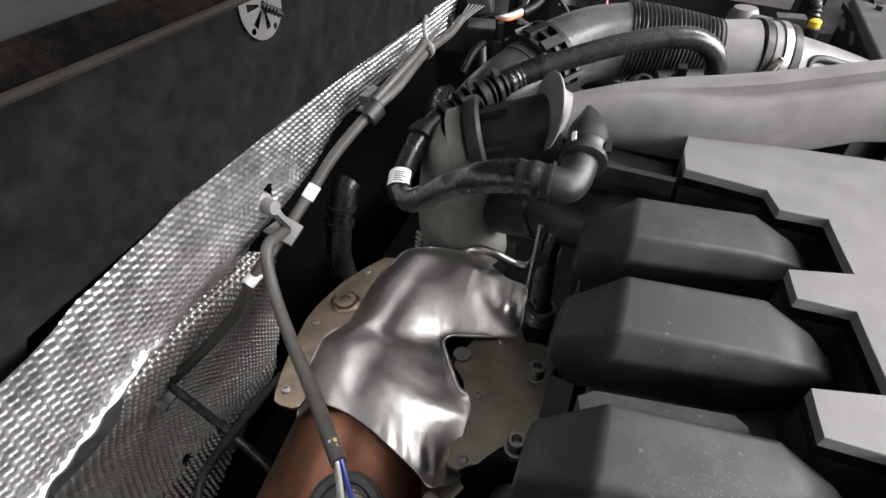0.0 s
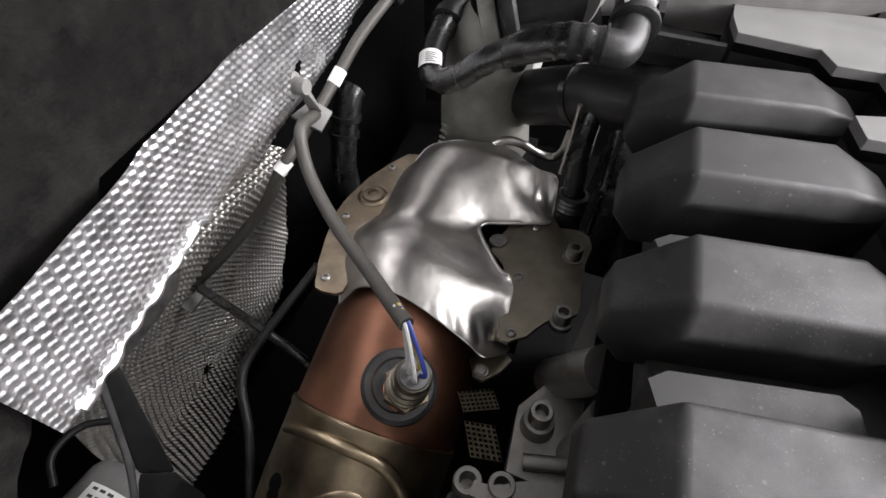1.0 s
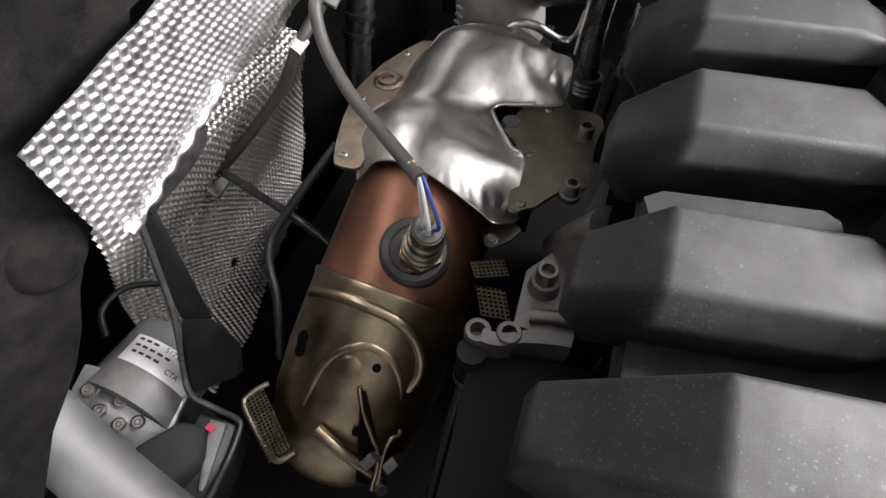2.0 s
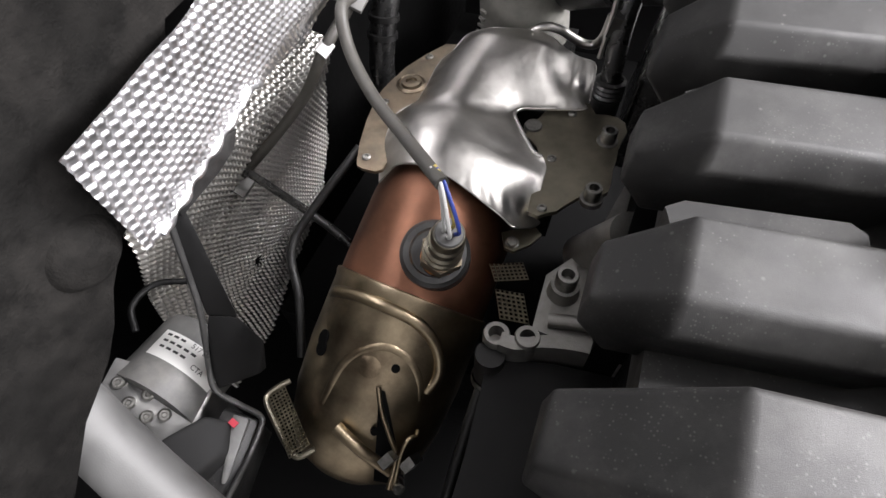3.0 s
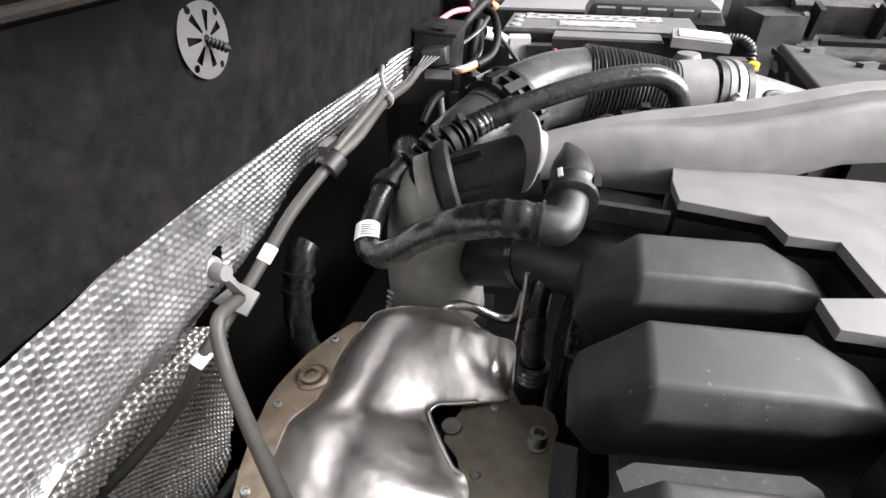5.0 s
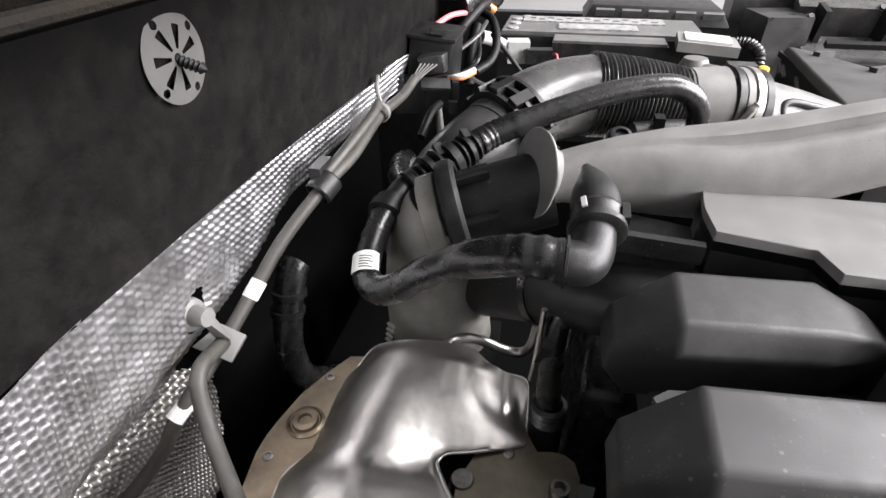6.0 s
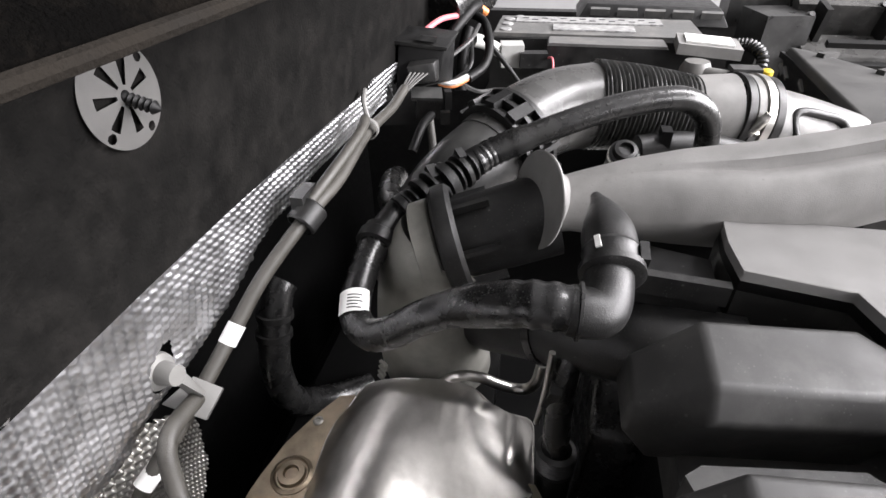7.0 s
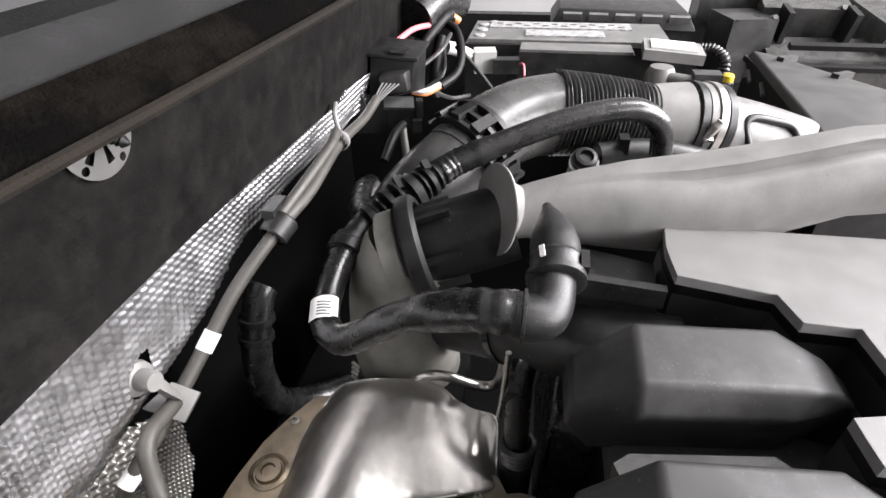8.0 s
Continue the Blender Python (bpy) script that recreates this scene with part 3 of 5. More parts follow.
lathe(bm, [(0.026, -0.010), (0.017, -0.001), (0.010, 0.0020), (0, 0.0028)], along(on_cat(9, 0.247, 0.088), on_cat(9, 0.247) - (AX0 + AXW * 0.247)), 24)
part("bulge", bm, GOLD, cat, "pressed bulge")
# Black discs on the uncut shell; the holes' inner shade is their colour.
for d, h, r in ((25, 0.240, 0.0045), (-33, 0.242, 0.009), (-31, 0.252, 0.0085), (27, 0.304, 0.004)):
    bm = bmesh.new()
    q = on_cat(d, h, 0.0902)
    lathe(bm, [(r, -0.002), (r, 0.0006), (0, 0.0006)], along(q, q - (AX0 + AXW * h)), 16)
    part("hole", bm, BLACK, cat, "black disc drawn for a shaded punched hole")
SENSOR_W = V(0.026, -0.024, 0.10).normalized()
BOSS = V(-0.143, 0.147, 0.815)
bm = bmesh.new()
lathe(bm, [(0.037, -0.016), (0.036, 0.002), (0.032, 0.006), (0.026, 0.0065), (0.024, 0.004), (0.0, 0.004)], along(BOSS + V(-0.002, -0.001, 0.018), V(0.16, -0.33, 0.93)), 36)
part("sensor_boss", bm, PIPE, cat, "dull ring round the sensor")

sensor = thing("oxygen_sensor", BOSS, "oxygen sensor with copper collar and coloured wires", "sensor")
SM = along(BOSS, SENSOR_W) @ Matrix.Diagonal((1.22, 1.22, 1.0, 1.0))
bm = bmesh.new()
lathe(bm, [(0.0, 0.0), (0.0175, 0.0), (0.0175, 0.016), (0.0165, 0.018), (0.0165, 0.024), (0.0135, 0.026)], SM, 24)
part("collar", bm, COPPER, sensor, "copper-coloured collar")
part("hex_nut", prism([(0.0185 * math.cos(radians(60 * k)), 0.0185 * math.sin(radians(60 * k))) for k in range(6)], 0.024, 0.040, SM, 0.001), STEEL_RUST, sensor, "tinted hexagon nut")
bm = bmesh.new()
lathe(bm, [(0.0135, 0.038), (0.0160, 0.041), (0.0160, 0.046), (0.0138, 0.048), (0.0138, 0.052), (0.0154, 0.054), (0.0154, 0.059), (0.0132, 0.061), (0.0132, 0.071), (0.0142, 0.073), (0.0142, 0.077), (0.0124, 0.079), (0.0124, 0.092), (0.0115, 0.094), (0.0108, 0.094)], SM, 28)
part("sleeve", bm, STEEL_OLIVE, sensor, "bronze-tinted ribbed sleeve")
bm = bmesh.new()
lathe(bm, [(0.0112, 0.086), (0.0112, 0.0945), (0.0100, 0.0965), (0, 0.0965)], SM, 24)
part("plug", bm, GREY, sensor, "grey rubber plug")
CAB_END = V(-0.131, 0.143, 0.945)
TOP = BOSS + SENSOR_W * 0.099
for k, (mt, nm) in enumerate(((W_BLUE, "blue_wire"), (W_YELLOW, "yellow_wire"), (W_WHITE, "white_wire"), (W_WHITE, "white_wire"))):
    o = V(0.005 * math.cos(k * 1.6), 0.005 * math.sin(k * 1.6), 0)
    bm = bmesh.new()
    tube(bm, [TOP + o - SENSOR_W * 0.004, TOP + o * 1.3 + SENSOR_W * 0.012, CAB_END + o * 0.5, CAB_END + o * 0.5 + V(-0.012, 0.012, 0.003)], 0.0019, 8)
    part("wire", bm, mt, sensor, nm.replace("_", " "))
bm = bmesh.new()
tube(bm, [CAB_END, (-0.150, 0.160, 0.942), (-0.186, 0.193, 0.935), (-0.243, 0.242, 0.931), (-0.285, 0.281, 0.948), (-0.300, 0.304, 0.978), (-0.306, 0.345, 0.972)], 0.0066, 14)
part("cable_sleeve", bm, SLEEVE, sensor, "grey-brown cable sleeve")

# wiring loom along the foil
loom = thing("wiring_loom", (-0.3, 0.4, 0.95), "grey-brown sleeved wiring loom clipped along the bulkhead", "cable")
bm = bmesh.new()
tube(bm, [(-0.259, 0.803, 1.064), (-0.262, 0.75, 1.056), (-0.266, 0.66, 1.058), (-0.262, 0.56, 1.052), (-0.270, 0.500, 1.045), (-0.292, 0.445, 1.015), (-0.306, 0.404, 0.985), (-0.318, 0.35, 0.955), (-0.330, 0.300, 0.929), (-0.363, 0.284, 0.871), (-0.412, 0.252, 0.812), (-0.461, 0.225, 0.760)], 0.0066, 14)
part("sleeve", bm, SLEEVE, loom)
for a, b in (((-0.304, 0.409, 0.989), (-0.3085, 0.395, 0.9785)), ((-0.327, 0.308, 0.9335), (-0.333, 0.294, 0.9255))):
    bm = bmesh.new()
    tube(bm, [a, b], 0.0076, 20)
    part("white_band", bm, WHITE, loom, "white tape band")
bm = bmesh.new()
tube(bm, [(-0.266, 0.66, 1.075), (-0.258, 0.62, 1.076), (-0.262, 0.55, 1.066), (-0.272, 0.500, 1.052)], 0.0056, 12)
part("side_branch", bm, SLEEVE, loom)

# grey cable clip with its peg
clip = thing("cable_clip", (-0.30, 0.35, 0.96), "pale grey plastic cable clip pegged into the foil", "clip")
QUAD = [V(-0.314, 0.357, 0.981), V(-0.294, 0.360, 0.968), V(-0.298, 0.337, 0.957), V(-0.330, 0.335, 0.971)]
part("plate", hull([p + V(-0.003, 0.004, -0.006) * s for p in QUAD for s in (0.0, 1.0)], 0.001), CLIP, clip)
part("fin", hull([V(-0.308, 0.343, 0.991) + (V(*p) - V(-0.308, 0.343, 0.991)) * 1.12 for p in ((-0.318, 0.338, 1.008), (-0.311, 0.345, 1.008), (-0.302, 0.350, 0.976), (-0.312, 0.345, 0.974), (-0.306, 0.335, 1.005), (-0.298, 0.344, 0.978))], 0.001), CLIP, clip)
bm = bmesh.new()
lathe(bm, [(0, -0.004), (0.0125, -0.004), (0.0145, 0.0), (0.0135, 0.004), (0.009, 0.0065), (0.0075, 0.02), (0, 0.02)], along((-0.323, 0.338, 1.006), (0.9, -0.1, 0.1)), 28)
part("peg", bm, CLIP, clip)
lc = thing("foil_clip", (-0.46, 0.225, 0.75), "grey plastic clip on the lower foil", "clip")
part("body", box((-0.462, 0.220, 0.752), (0.03, 0.035, 0.014), pose(0, 0, 0, 20, 30, 0), 0.002), CLIP, lc)
bm = bmesh.new()
tube(bm, [(-0.455, 0.225, 0.765), (-0.435, 0.219, 0.776), (-0.388, 0.211, 0.762), (-0.347, 0.202, 0.754), (-0.299, 0.192, 0.736), (-0.25, 0.18, 0.70)], 0.0055, 12)
solo("thin_cable", bm, RUBBER, "thin black cable from the foil clip", "cable")
yc = thing("cable_tie", (-0.263, 0.666, 1.064), "pale plastic tie round the loom", "clip")
bm = bmesh.new()
lathe(bm, [(0.011, -0.004), (0.0125, -0.003), (0.0125, 0.003), (0.011, 0.004), (0.011, -0.004)], along((-0.265, 0.664, 1.062), (0.05, -1, 0.0)), 24)
part("band", bm, CLIP, yc)
bm = bmesh.new()
tube(bm, [(-0.264, 0.664, 1.074), (-0.270, 0.672, 1.090), (-0.274, 0.69, 1.098)], 0.003, 8)
part("tail", bm, CLIP, yc)
bc = thing("loom_clip", (-0.27, 0.503, 1.045), "black plastic clip holding the loom", "clip")
bm = bmesh.new()
lathe(bm, [(0.0125, -0.012), (0.0145, -0.010), (0.0145, 0.010), (0.0125, 0.012)], along((-0.271, 0.500, 1.044), (0.35, 1, 0.45)), 20)
part("ring", bm, PLASTIC, bc)
part("foot", box((-0.276, 0.51, 1.055), (0.012, 0.03, 0.02), None, 0.002), PLASTIC, bc)

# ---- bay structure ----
# Bulkhead and battery tray carry the bay's deep shade in their colour.
solo("bulkhead", box((-0.68, 0.5, 0.62), (0.04, 2.6, 1.0), None, 0.005), BLACK, "steel bulkhead behind the foil, shade-black", "bulkhead", "structure")
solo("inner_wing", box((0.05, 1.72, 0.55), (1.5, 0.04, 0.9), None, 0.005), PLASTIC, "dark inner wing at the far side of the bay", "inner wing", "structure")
solo("battery_tray", box((0.05, 1.32, 0.50), (0.55, 0.42, 0.72), None, 0.01), BLACK, "tray carrying the battery, shade-black", "battery tray", "structure")

solo("chassis_rail", box((-0.205, 0.95, 0.80), (0.13, 0.30, 0.10), None, 0.012, 3), W_WHITE, "pale painted chassis rail beside the battery", "chassis rail", "structure")

# ---- engine cover ----
cover = thing("engine_cover", (0.2, 0.2, 0.97), "dusty grey plastic engine cover with five fat ribs", "engine cover")


def rib(yb, dx=0.0, dz=0.0, reach=0.0):
    """One fat rib: flat top, sloped front band, chamfered ends, undercut below."""
    pts = ((0.042, 0.0, 1.060), (0.135, 0.010, 1.058), (0.042, -0.049, 1.055), (0.139, -0.038, 1.053),
           (0.002, -0.008, 1.030), (0.002, -0.046, 1.028), (-0.001, -0.006, 1.004), (-0.001, -0.050, 1.004),
           (0.041, -0.063, 1.036), (0.133, -0.050, 1.035), (0.184, -0.026, 1.028), (0.183, -0.006, 1.031), (0.040, 0.010, 1.024), (0.134, 0.018, 1.022),
           (0.165, 0.000, 1.046), (0.167, -0.032, 1.044), (0.018, -0.050, 0.980), (0.145, -0.034, 0.980), (0.018, 0.0, 0.980), (0.145, 0.010, 0.980))
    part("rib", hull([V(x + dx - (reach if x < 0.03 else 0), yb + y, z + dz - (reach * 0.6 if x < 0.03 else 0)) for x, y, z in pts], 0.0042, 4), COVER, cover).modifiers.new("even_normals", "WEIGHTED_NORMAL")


RIBS = ((0.400, 0), (0.295, 0), (0.188, 0), (0.080, -0.004), (-0.012, 0.020))
for (yb, dx), dz, reach in zip(RIBS, (0.002, 0.003, -0.003, -0.012, 0.0), (0, 0, 0, 0, 0.03)):
    rib(yb, dx, dz, reach)
part("base", prism([(0.035, -0.17), (0.035, 0.43), (0.40, 0.43), (0.40, -0.17)], 0.955, 0.990, None, 0.003), COVER, cover)
SLAB = [(0.076, 0.485), (0.078, 0.450), (0.144, 0.438)]
for yb, dx in RIBS:
    SLAB += [(0.151 + dx, yb + 0.010), (0.186 + dx, yb + 0.010), (0.192 + dx, yb - 0.056), (0.149 + dx, yb - 0.066)]
SLAB += [(0.21, -0.18), (0.50, -0.20), (0.50, 0.53), (0.080, 0.52)]
# Sides split off in darker COVER, so their shade is in the colour.
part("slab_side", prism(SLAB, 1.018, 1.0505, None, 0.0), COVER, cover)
part("top_slab", prism(SLAB, 1.050, 1.068, None, 0.0065, 4), SLABTOP, cover, "dusty flat top, coloured pale as if lit").modifiers.new("even_normals", "WEIGHTED_NORMAL")
part("skirt", prism([(0.045, 0.44), (0.12, 0.385), (0.20, 0.37), (0.20, -0.18), (0.49, -0.18), (0.49, 0.50), (0.05, 0.50)], 0.96, 1.023, None, 0.003), PLASTIC, cover)
for (yb, dx), (yn, dn) in zip(RIBS[:3], RIBS[1:4]):
    part("web", prism([(0.034, yn - 0.004), (0.026, yb - 0.088), (0.036, yb - 0.080), (0.122, yb - 0.068), (0.130, yb - 0.074), (0.132, yn + 0.002)], 0.970, 1.0265, None, 0.003, 3), COVER, cover)

# engine block below
block = thing("cylinder_head", (0.1, 0.2, 0.6), "cast engine block and cylinder head, shade-dark under the cover", "engine")
# Casting and wall are blackened to stand in for shade under the cover.
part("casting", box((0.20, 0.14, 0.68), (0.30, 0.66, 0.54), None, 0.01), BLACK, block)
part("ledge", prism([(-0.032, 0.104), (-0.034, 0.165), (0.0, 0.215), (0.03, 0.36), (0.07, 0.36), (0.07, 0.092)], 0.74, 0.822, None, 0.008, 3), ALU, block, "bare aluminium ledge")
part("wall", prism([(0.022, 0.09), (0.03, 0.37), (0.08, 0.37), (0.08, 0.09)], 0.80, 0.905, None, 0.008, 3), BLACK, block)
hex_bolt((-0.014, 0.151, 0.835), (0, 0, 1), 0.0105, 0.02, block)
bm = bmesh.new()
lathe(bm, [(0, 0.78), (0.019, 0.78), (0.0155, 0.825), (0.014, 0.836), (0, 0.836)], Matrix.Translation((-0.014, 0.151, 0)), 20)
part("bolt_pillar", bm, ALU, block)
for c, w, r in (((0.004, 0.205, 0.83), (0.35, -0.3, 0.9), 0.021), ((0.022, 0.135, 0.82), (0.2, 0.2, 0.9), 0.016)):
    bm = bmesh.new()
    tube(bm, [V(*c) - V(*w) * 0.03, V(*c) + V(*w) * 0.02, V(*c) + V(*w) * 0.07], r, 20)
    part("port_pipe", bm, ALU, block, "pale cast pipe stub")
bm = bmesh.new()
tube(bm, [(-0.02, 0.115, 0.826), (0.01, 0.120, 0.829), (0.05, 0.128, 0.826)], 0.007, 12)
part("cast_rib", bm, ALU, block)

timing = thing("timing_cover", (0.03, 0.0, 0.6), "black plastic timing cover with aluminium rim", "engine cover")
TC = [(-0.062, 0.060), (-0.05, 0.074), (0.0, 0.084), (0.10, 0.095), (0.10, -0.30), (-0.044, -0.30), (-0.055, -0.02)]
part("shell", prism(TC, 0.50, 0.806, None, 0.008, 3), DULL, timing)
ARC = spline([V(-0.056, 0.0790, 0), V(-0.045, 0.0785, 0), V(-0.033, 0.0815, 0), V(-0.0198, 0.0885, 0), V(0.0045, 0.0950, 0), V(0.0292, 0.0975, 0), V(0.060, 0.0955, 0)])
part("rim", prism([(p.x, p.y - 0.0065) for p in ARC] + [(p.x, p.y + 0.0065) for p in ARC[::-1]], 0.800, 0.834, None, 0.002), ALU, timing, "bare aluminium rim")
for p, r in (((-0.061, 0.085, 0.823), 0.0125), ((-0.033, 0.087, 0.832), 0.0115)):
    bm = bmesh.new()
    lathe(bm, [(r, -0.025), (r, 0.004), (r * 0.92, 0.006), (r * 0.6, 0.006), (r * 0.55, -0.012), (0, -0.012)], along(p, (0, 0, 1)), 24)
    part("lug", bm, ALU, timing)
bm = bmesh.new()
lathe(bm, [(0, 0), (0.0145, 0), (0.0145, 0.008), (0.011, 0.012), (0.014, 0.016), (0.014, 0.055), (0, 0.055)], along((-0.061, 0.062, 0.765), (0, 0.1, 1)), 24)
part("stud", bm, PLASTIC, timing)
bm = bmesh.new()
lathe(bm, [(0.0152, -0.005), (0.0158, -0.003), (0.0158, 0.004), (0.0152, 0.006)], along((-0.061, 0.062, 0.775), (0, 0.1, 1)), 24)
part("stud_ring", bm, BOLT, timing, "bright stud ring")
bm = bmesh.new()
tube(bm, [(-0.064, 0.05, 0.77), (-0.066, 0.0, 0.74), (-0.066, -0.08, 0.70), (-0.066, -0.2, 0.66)], 0.006, 10)
part("seam", bm, PLASTIC, timing)

# ---- compressor, hoses and ducts ----
comp = thing("turbo_compressor", (-0.15, 0.5, 0.80), "grey cast turbo compressor housing with black plastic inlet", "turbocharger")
bm = bmesh.new()
tube(bm, [(-0.156, 0.535, 0.80), (-0.162, 0.533, 0.86), (-0.168, 0.528, 0.92), (-0.167, 0.524, 0.965), (-0.158, 0.524, 0.995), (-0.150, 0.527, 1.008)], lambda s: 0.060 - 0.012 * smooth(0.3, 0.85, s), 40, 8)
part("housing", bm, CAST, comp)
CW = V(0.93, 0.25, 0.27).normalized()
C0 = V(-0.150, 0.525, 1.011)
bm = bmesh.new()
lathe(bm, [(0.044, -0.022), (0.0455, -0.021), (0.0465, -0.004), (0.044, -0.002)], along(C0, CW), 44)
part("machined_band", bm, CAST, comp, "machined pale band")
for k in range(4):
    part("cast_bar", box((-0.208 + 0.003 * k, 0.474 - 0.004 * k, 0.868 + 0.012 * k), (0.010, 0.003, 0.003), pose(0, 0, 0, 0, 0, -35), 0.0006), CAST, comp)
bm = bmesh.new()
lathe(bm, [(0.0, 0.0), (0.050, 0.0), (0.0545, 0.003), (0.0555, 0.008), (0.0545, 0.016), (0.050, 0.020), (0.046, 0.019), (0.045, 0.012), (0.036, 0.014), (0.0375, 0.024), (0.039, 0.06), (0.039, 0.105), (0, 0.105)], along(C0, CW), 48)
part("inlet_pipe", bm, PLASTIC, comp, "black plastic inlet pipe with rim")
for a in (20, 75, 130, 185, 240, 300):
    m = along(C0, CW) @ pose(0, 0, 0, 0, 0, a)
    part("inlet_rib", prism([(-0.002, 0.039), (0.002, 0.039), (0.002, 0.0475), (-0.002, 0.0475)], 0.013, 0.052, m, 0.0008), PLASTIC, comp)
bm = bmesh.new()
tube(bm, [(-0.098, 0.532, 1.056), (-0.094, 0.545, 1.064), (-0.088, 0.552, 1.062)], 0.0032, 8)
part("spring_clip", bm, BOLT, comp, "bright wire clip")
for p, w in (((-0.176, 0.474, 0.838), (0, -0.3, 1)), ((-0.128, 0.468, 0.842), (0, -0.2, 1))):
    hex_bolt(p, w, 0.008, 0.01, comp)
part("foot", prism([(-0.22, 0.46), (-0.12, 0.455), (-0.09, 0.48), (-0.09, 0.56), (-0.22, 0.56)], 0.80, 0.842, None, 0.008, 3), DULL, comp)
pipe_s = thing("oil_pipe", (-0.1, 0.46, 0.86), "bent bright steel oil pipe behind the shield", "pipe")
bm = bmesh.new()
tube(bm, [(-0.150, 0.466, 0.845), (-0.147, 0.468, 0.868), (-0.137, 0.469, 0.884), (-0.1215, 0.471, 0.893), (-0.103, 0.474, 0.890), (-0.087, 0.478, 0.880), (-0.072, 0.482, 0.872), (-0.058, 0.482, 0.874), (-0.050, 0.478, 0.890), (-0.046, 0.480, 0.915)], 0.0055, 14, 8)
part("tube", bm, STEEL, pipe_s)

bm = bmesh.new()
tube(bm, [(-0.0425, 0.432, 0.982), (-0.0435, 0.430, 0.950), (-0.0450, 0.430, 0.919), (-0.0470, 0.432, 0.890)], 0.0028, 10)
part("stay_rod", bm, STEEL, pipe_s, "thin bright stay rod")

runner = thing("intake_runner", (-0.03, 0.46, 0.95), "black plastic runner leading under the cover", "air duct")
bm = bmesh.new()
tube(bm, [(-0.105, 0.525, 0.925), (-0.06, 0.492, 0.955), (-0.01, 0.460, 0.982), (0.04, 0.44, 0.995), (0.09, 0.43, 1.0)], 0.034, 24)
part("pipe", bm, PLASTIC, runner)
bm = bmesh.new()
lathe(bm, [(0.030, -0.005), (0.0365, -0.004), (0.0365, 0.004), (0.030, 0.005)], along((-0.045, 0.482, 0.964), (0.85, -0.5, 0.45)), 32)
part("seam_band", bm, RUBBER, runner)
vac = thing("vent_hose", (-0.03, 0.42, 0.86), "black vent hose with ribbed connector", "hose")
bm = bmesh.new()
tube(bm, [(-0.020, 0.450, 0.985), (-0.028, 0.440, 0.960), (-0.030, 0.430, 0.92), (-0.028, 0.420, 0.87), (-0.027, 0.415, 0.82)], 0.012, 16)
part("rubber", bm, RUBBER, vac)
bm = bmesh.new()
lathe(bm, [(0.014, 0)] + [(0.0185 - 0.002 * (k % 2), 0.003 * k) for k in range(9)] + [(0.014, 0.026)], along((-0.027, 0.418, 0.848), (0, 0.1, 1)), 24)
part("ribbed_nut", bm, PIPE, vac, "dull ribbed ring")
bm = bmesh.new()
tube(bm, [(-0.027, 0.416, 0.852), (-0.027, 0.412, 0.80), (-0.026, 0.408, 0.75)], 0.0168, 22)
part("socket", bm, PLASTIC, vac, "black socket")
part("latch", box((-0.038, 0.428, 0.935), (0.01, 0.012, 0.03), pose(0, 0, 0, 15, 10, 0), 0.002), PLASTIC, vac)
part("sheath", box((-0.022, 0.437, 0.972), (0.014, 0.006, 0.024), pose(0, 0, 0, 25, 20, 0), 0.002), SLEEVE, vac, "woven grey sheath")

part("side_casing", hull([V(*p) for p in ((0.004, 0.452, 0.858), (0.056, 0.446, 0.864), (0.056, 0.52, 0.895), (0.012, 0.52, 0.888), (0.056, 0.62, 0.89), (0.012, 0.62, 0.885), (-0.004, 0.438, 0.72), (0.056, 0.432, 0.72), (0.056, 0.62, 0.72), (-0.004, 0.62, 0.72))], 0.009, 3), RUBBER, block, "glossy black casing")

duct = thing("charge_air_duct", (0.1, 0.55, 1.04), "light grey plastic air duct with funnel flange", "air duct")
RINGS = [((-0.055, 0.540, 1.054), 0.024), ((-0.036, 0.546, 1.057), 0.026), ((0.006, 0.552, 1.061), 0.034), ((0.051, 0.557, 1.064), 0.0405), ((0.10, 0.563, 1.066), 0.045), ((0.145, 0.570, 1.072), 0.0460), ((0.19, 0.574, 1.087), 0.0415), ((0.235, 0.58, 1.100), 0.0385), ((0.33, 0.59, 1.109), 0.037), ((0.48, 0.61, 1.112), 0.038)]
bm = bmesh.new()
rows = []
for i, (c, r) in enumerate(RINGS):
    row = []
    for k in range(90):
        a = 2 * math.pi * k / 90
        dent = 0.0085 * math.exp(-((math.degrees(a) - 114) / (4.0 if math.degrees(a) < 114 else 12.0)) ** 2) * smooth(2.2, 4.0, i)
        row.append(bm.verts.new(V(*c) + (r - dent) * V(0, math.cos(a) * 1.06, math.sin(a))))
    rows.append(row)
for a, b in zip(rows, rows[1:]):
    for k in range(90):
        bm.faces.new((a[k], a[(k + 1) % 90], b[(k + 1) % 90], b[k]))
bm.faces.new(rows[0])
bm.faces.new(rows[-1])
part("pipe", bm, DUCT, duct)
bm = bmesh.new()
lathe(bm, [(0.023, 0.022), (0.026, 0.014), (0.033, 0.006), (0.0425, 0.001), (0.0435, -0.001), (0.0425, -0.002), (0.0, -0.002)], along((-0.066, 0.534, 1.062), (0.85, 0.45, -0.18)), 40)
part("funnel", bm, DUCT, duct, "flared pale funnel")
brk = thing("support_bracket", (0.035, 0.48, 1.04), "black plastic bracket beneath the grey duct", "bracket")
part("web", prism([(-0.008, 0.456), (0.070, 0.448), (0.074, 0.50), (0.0, 0.52)], 1.026, 1.040, None, 0.002), PLASTIC, brk)
part("rail", prism([(-0.010, 0.450), (0.072, 0.442), (0.073, 0.450), (-0.009, 0.458)], 1.040, 1.057, None, 0.0018), PLASTIC, brk, "raised edge rail")

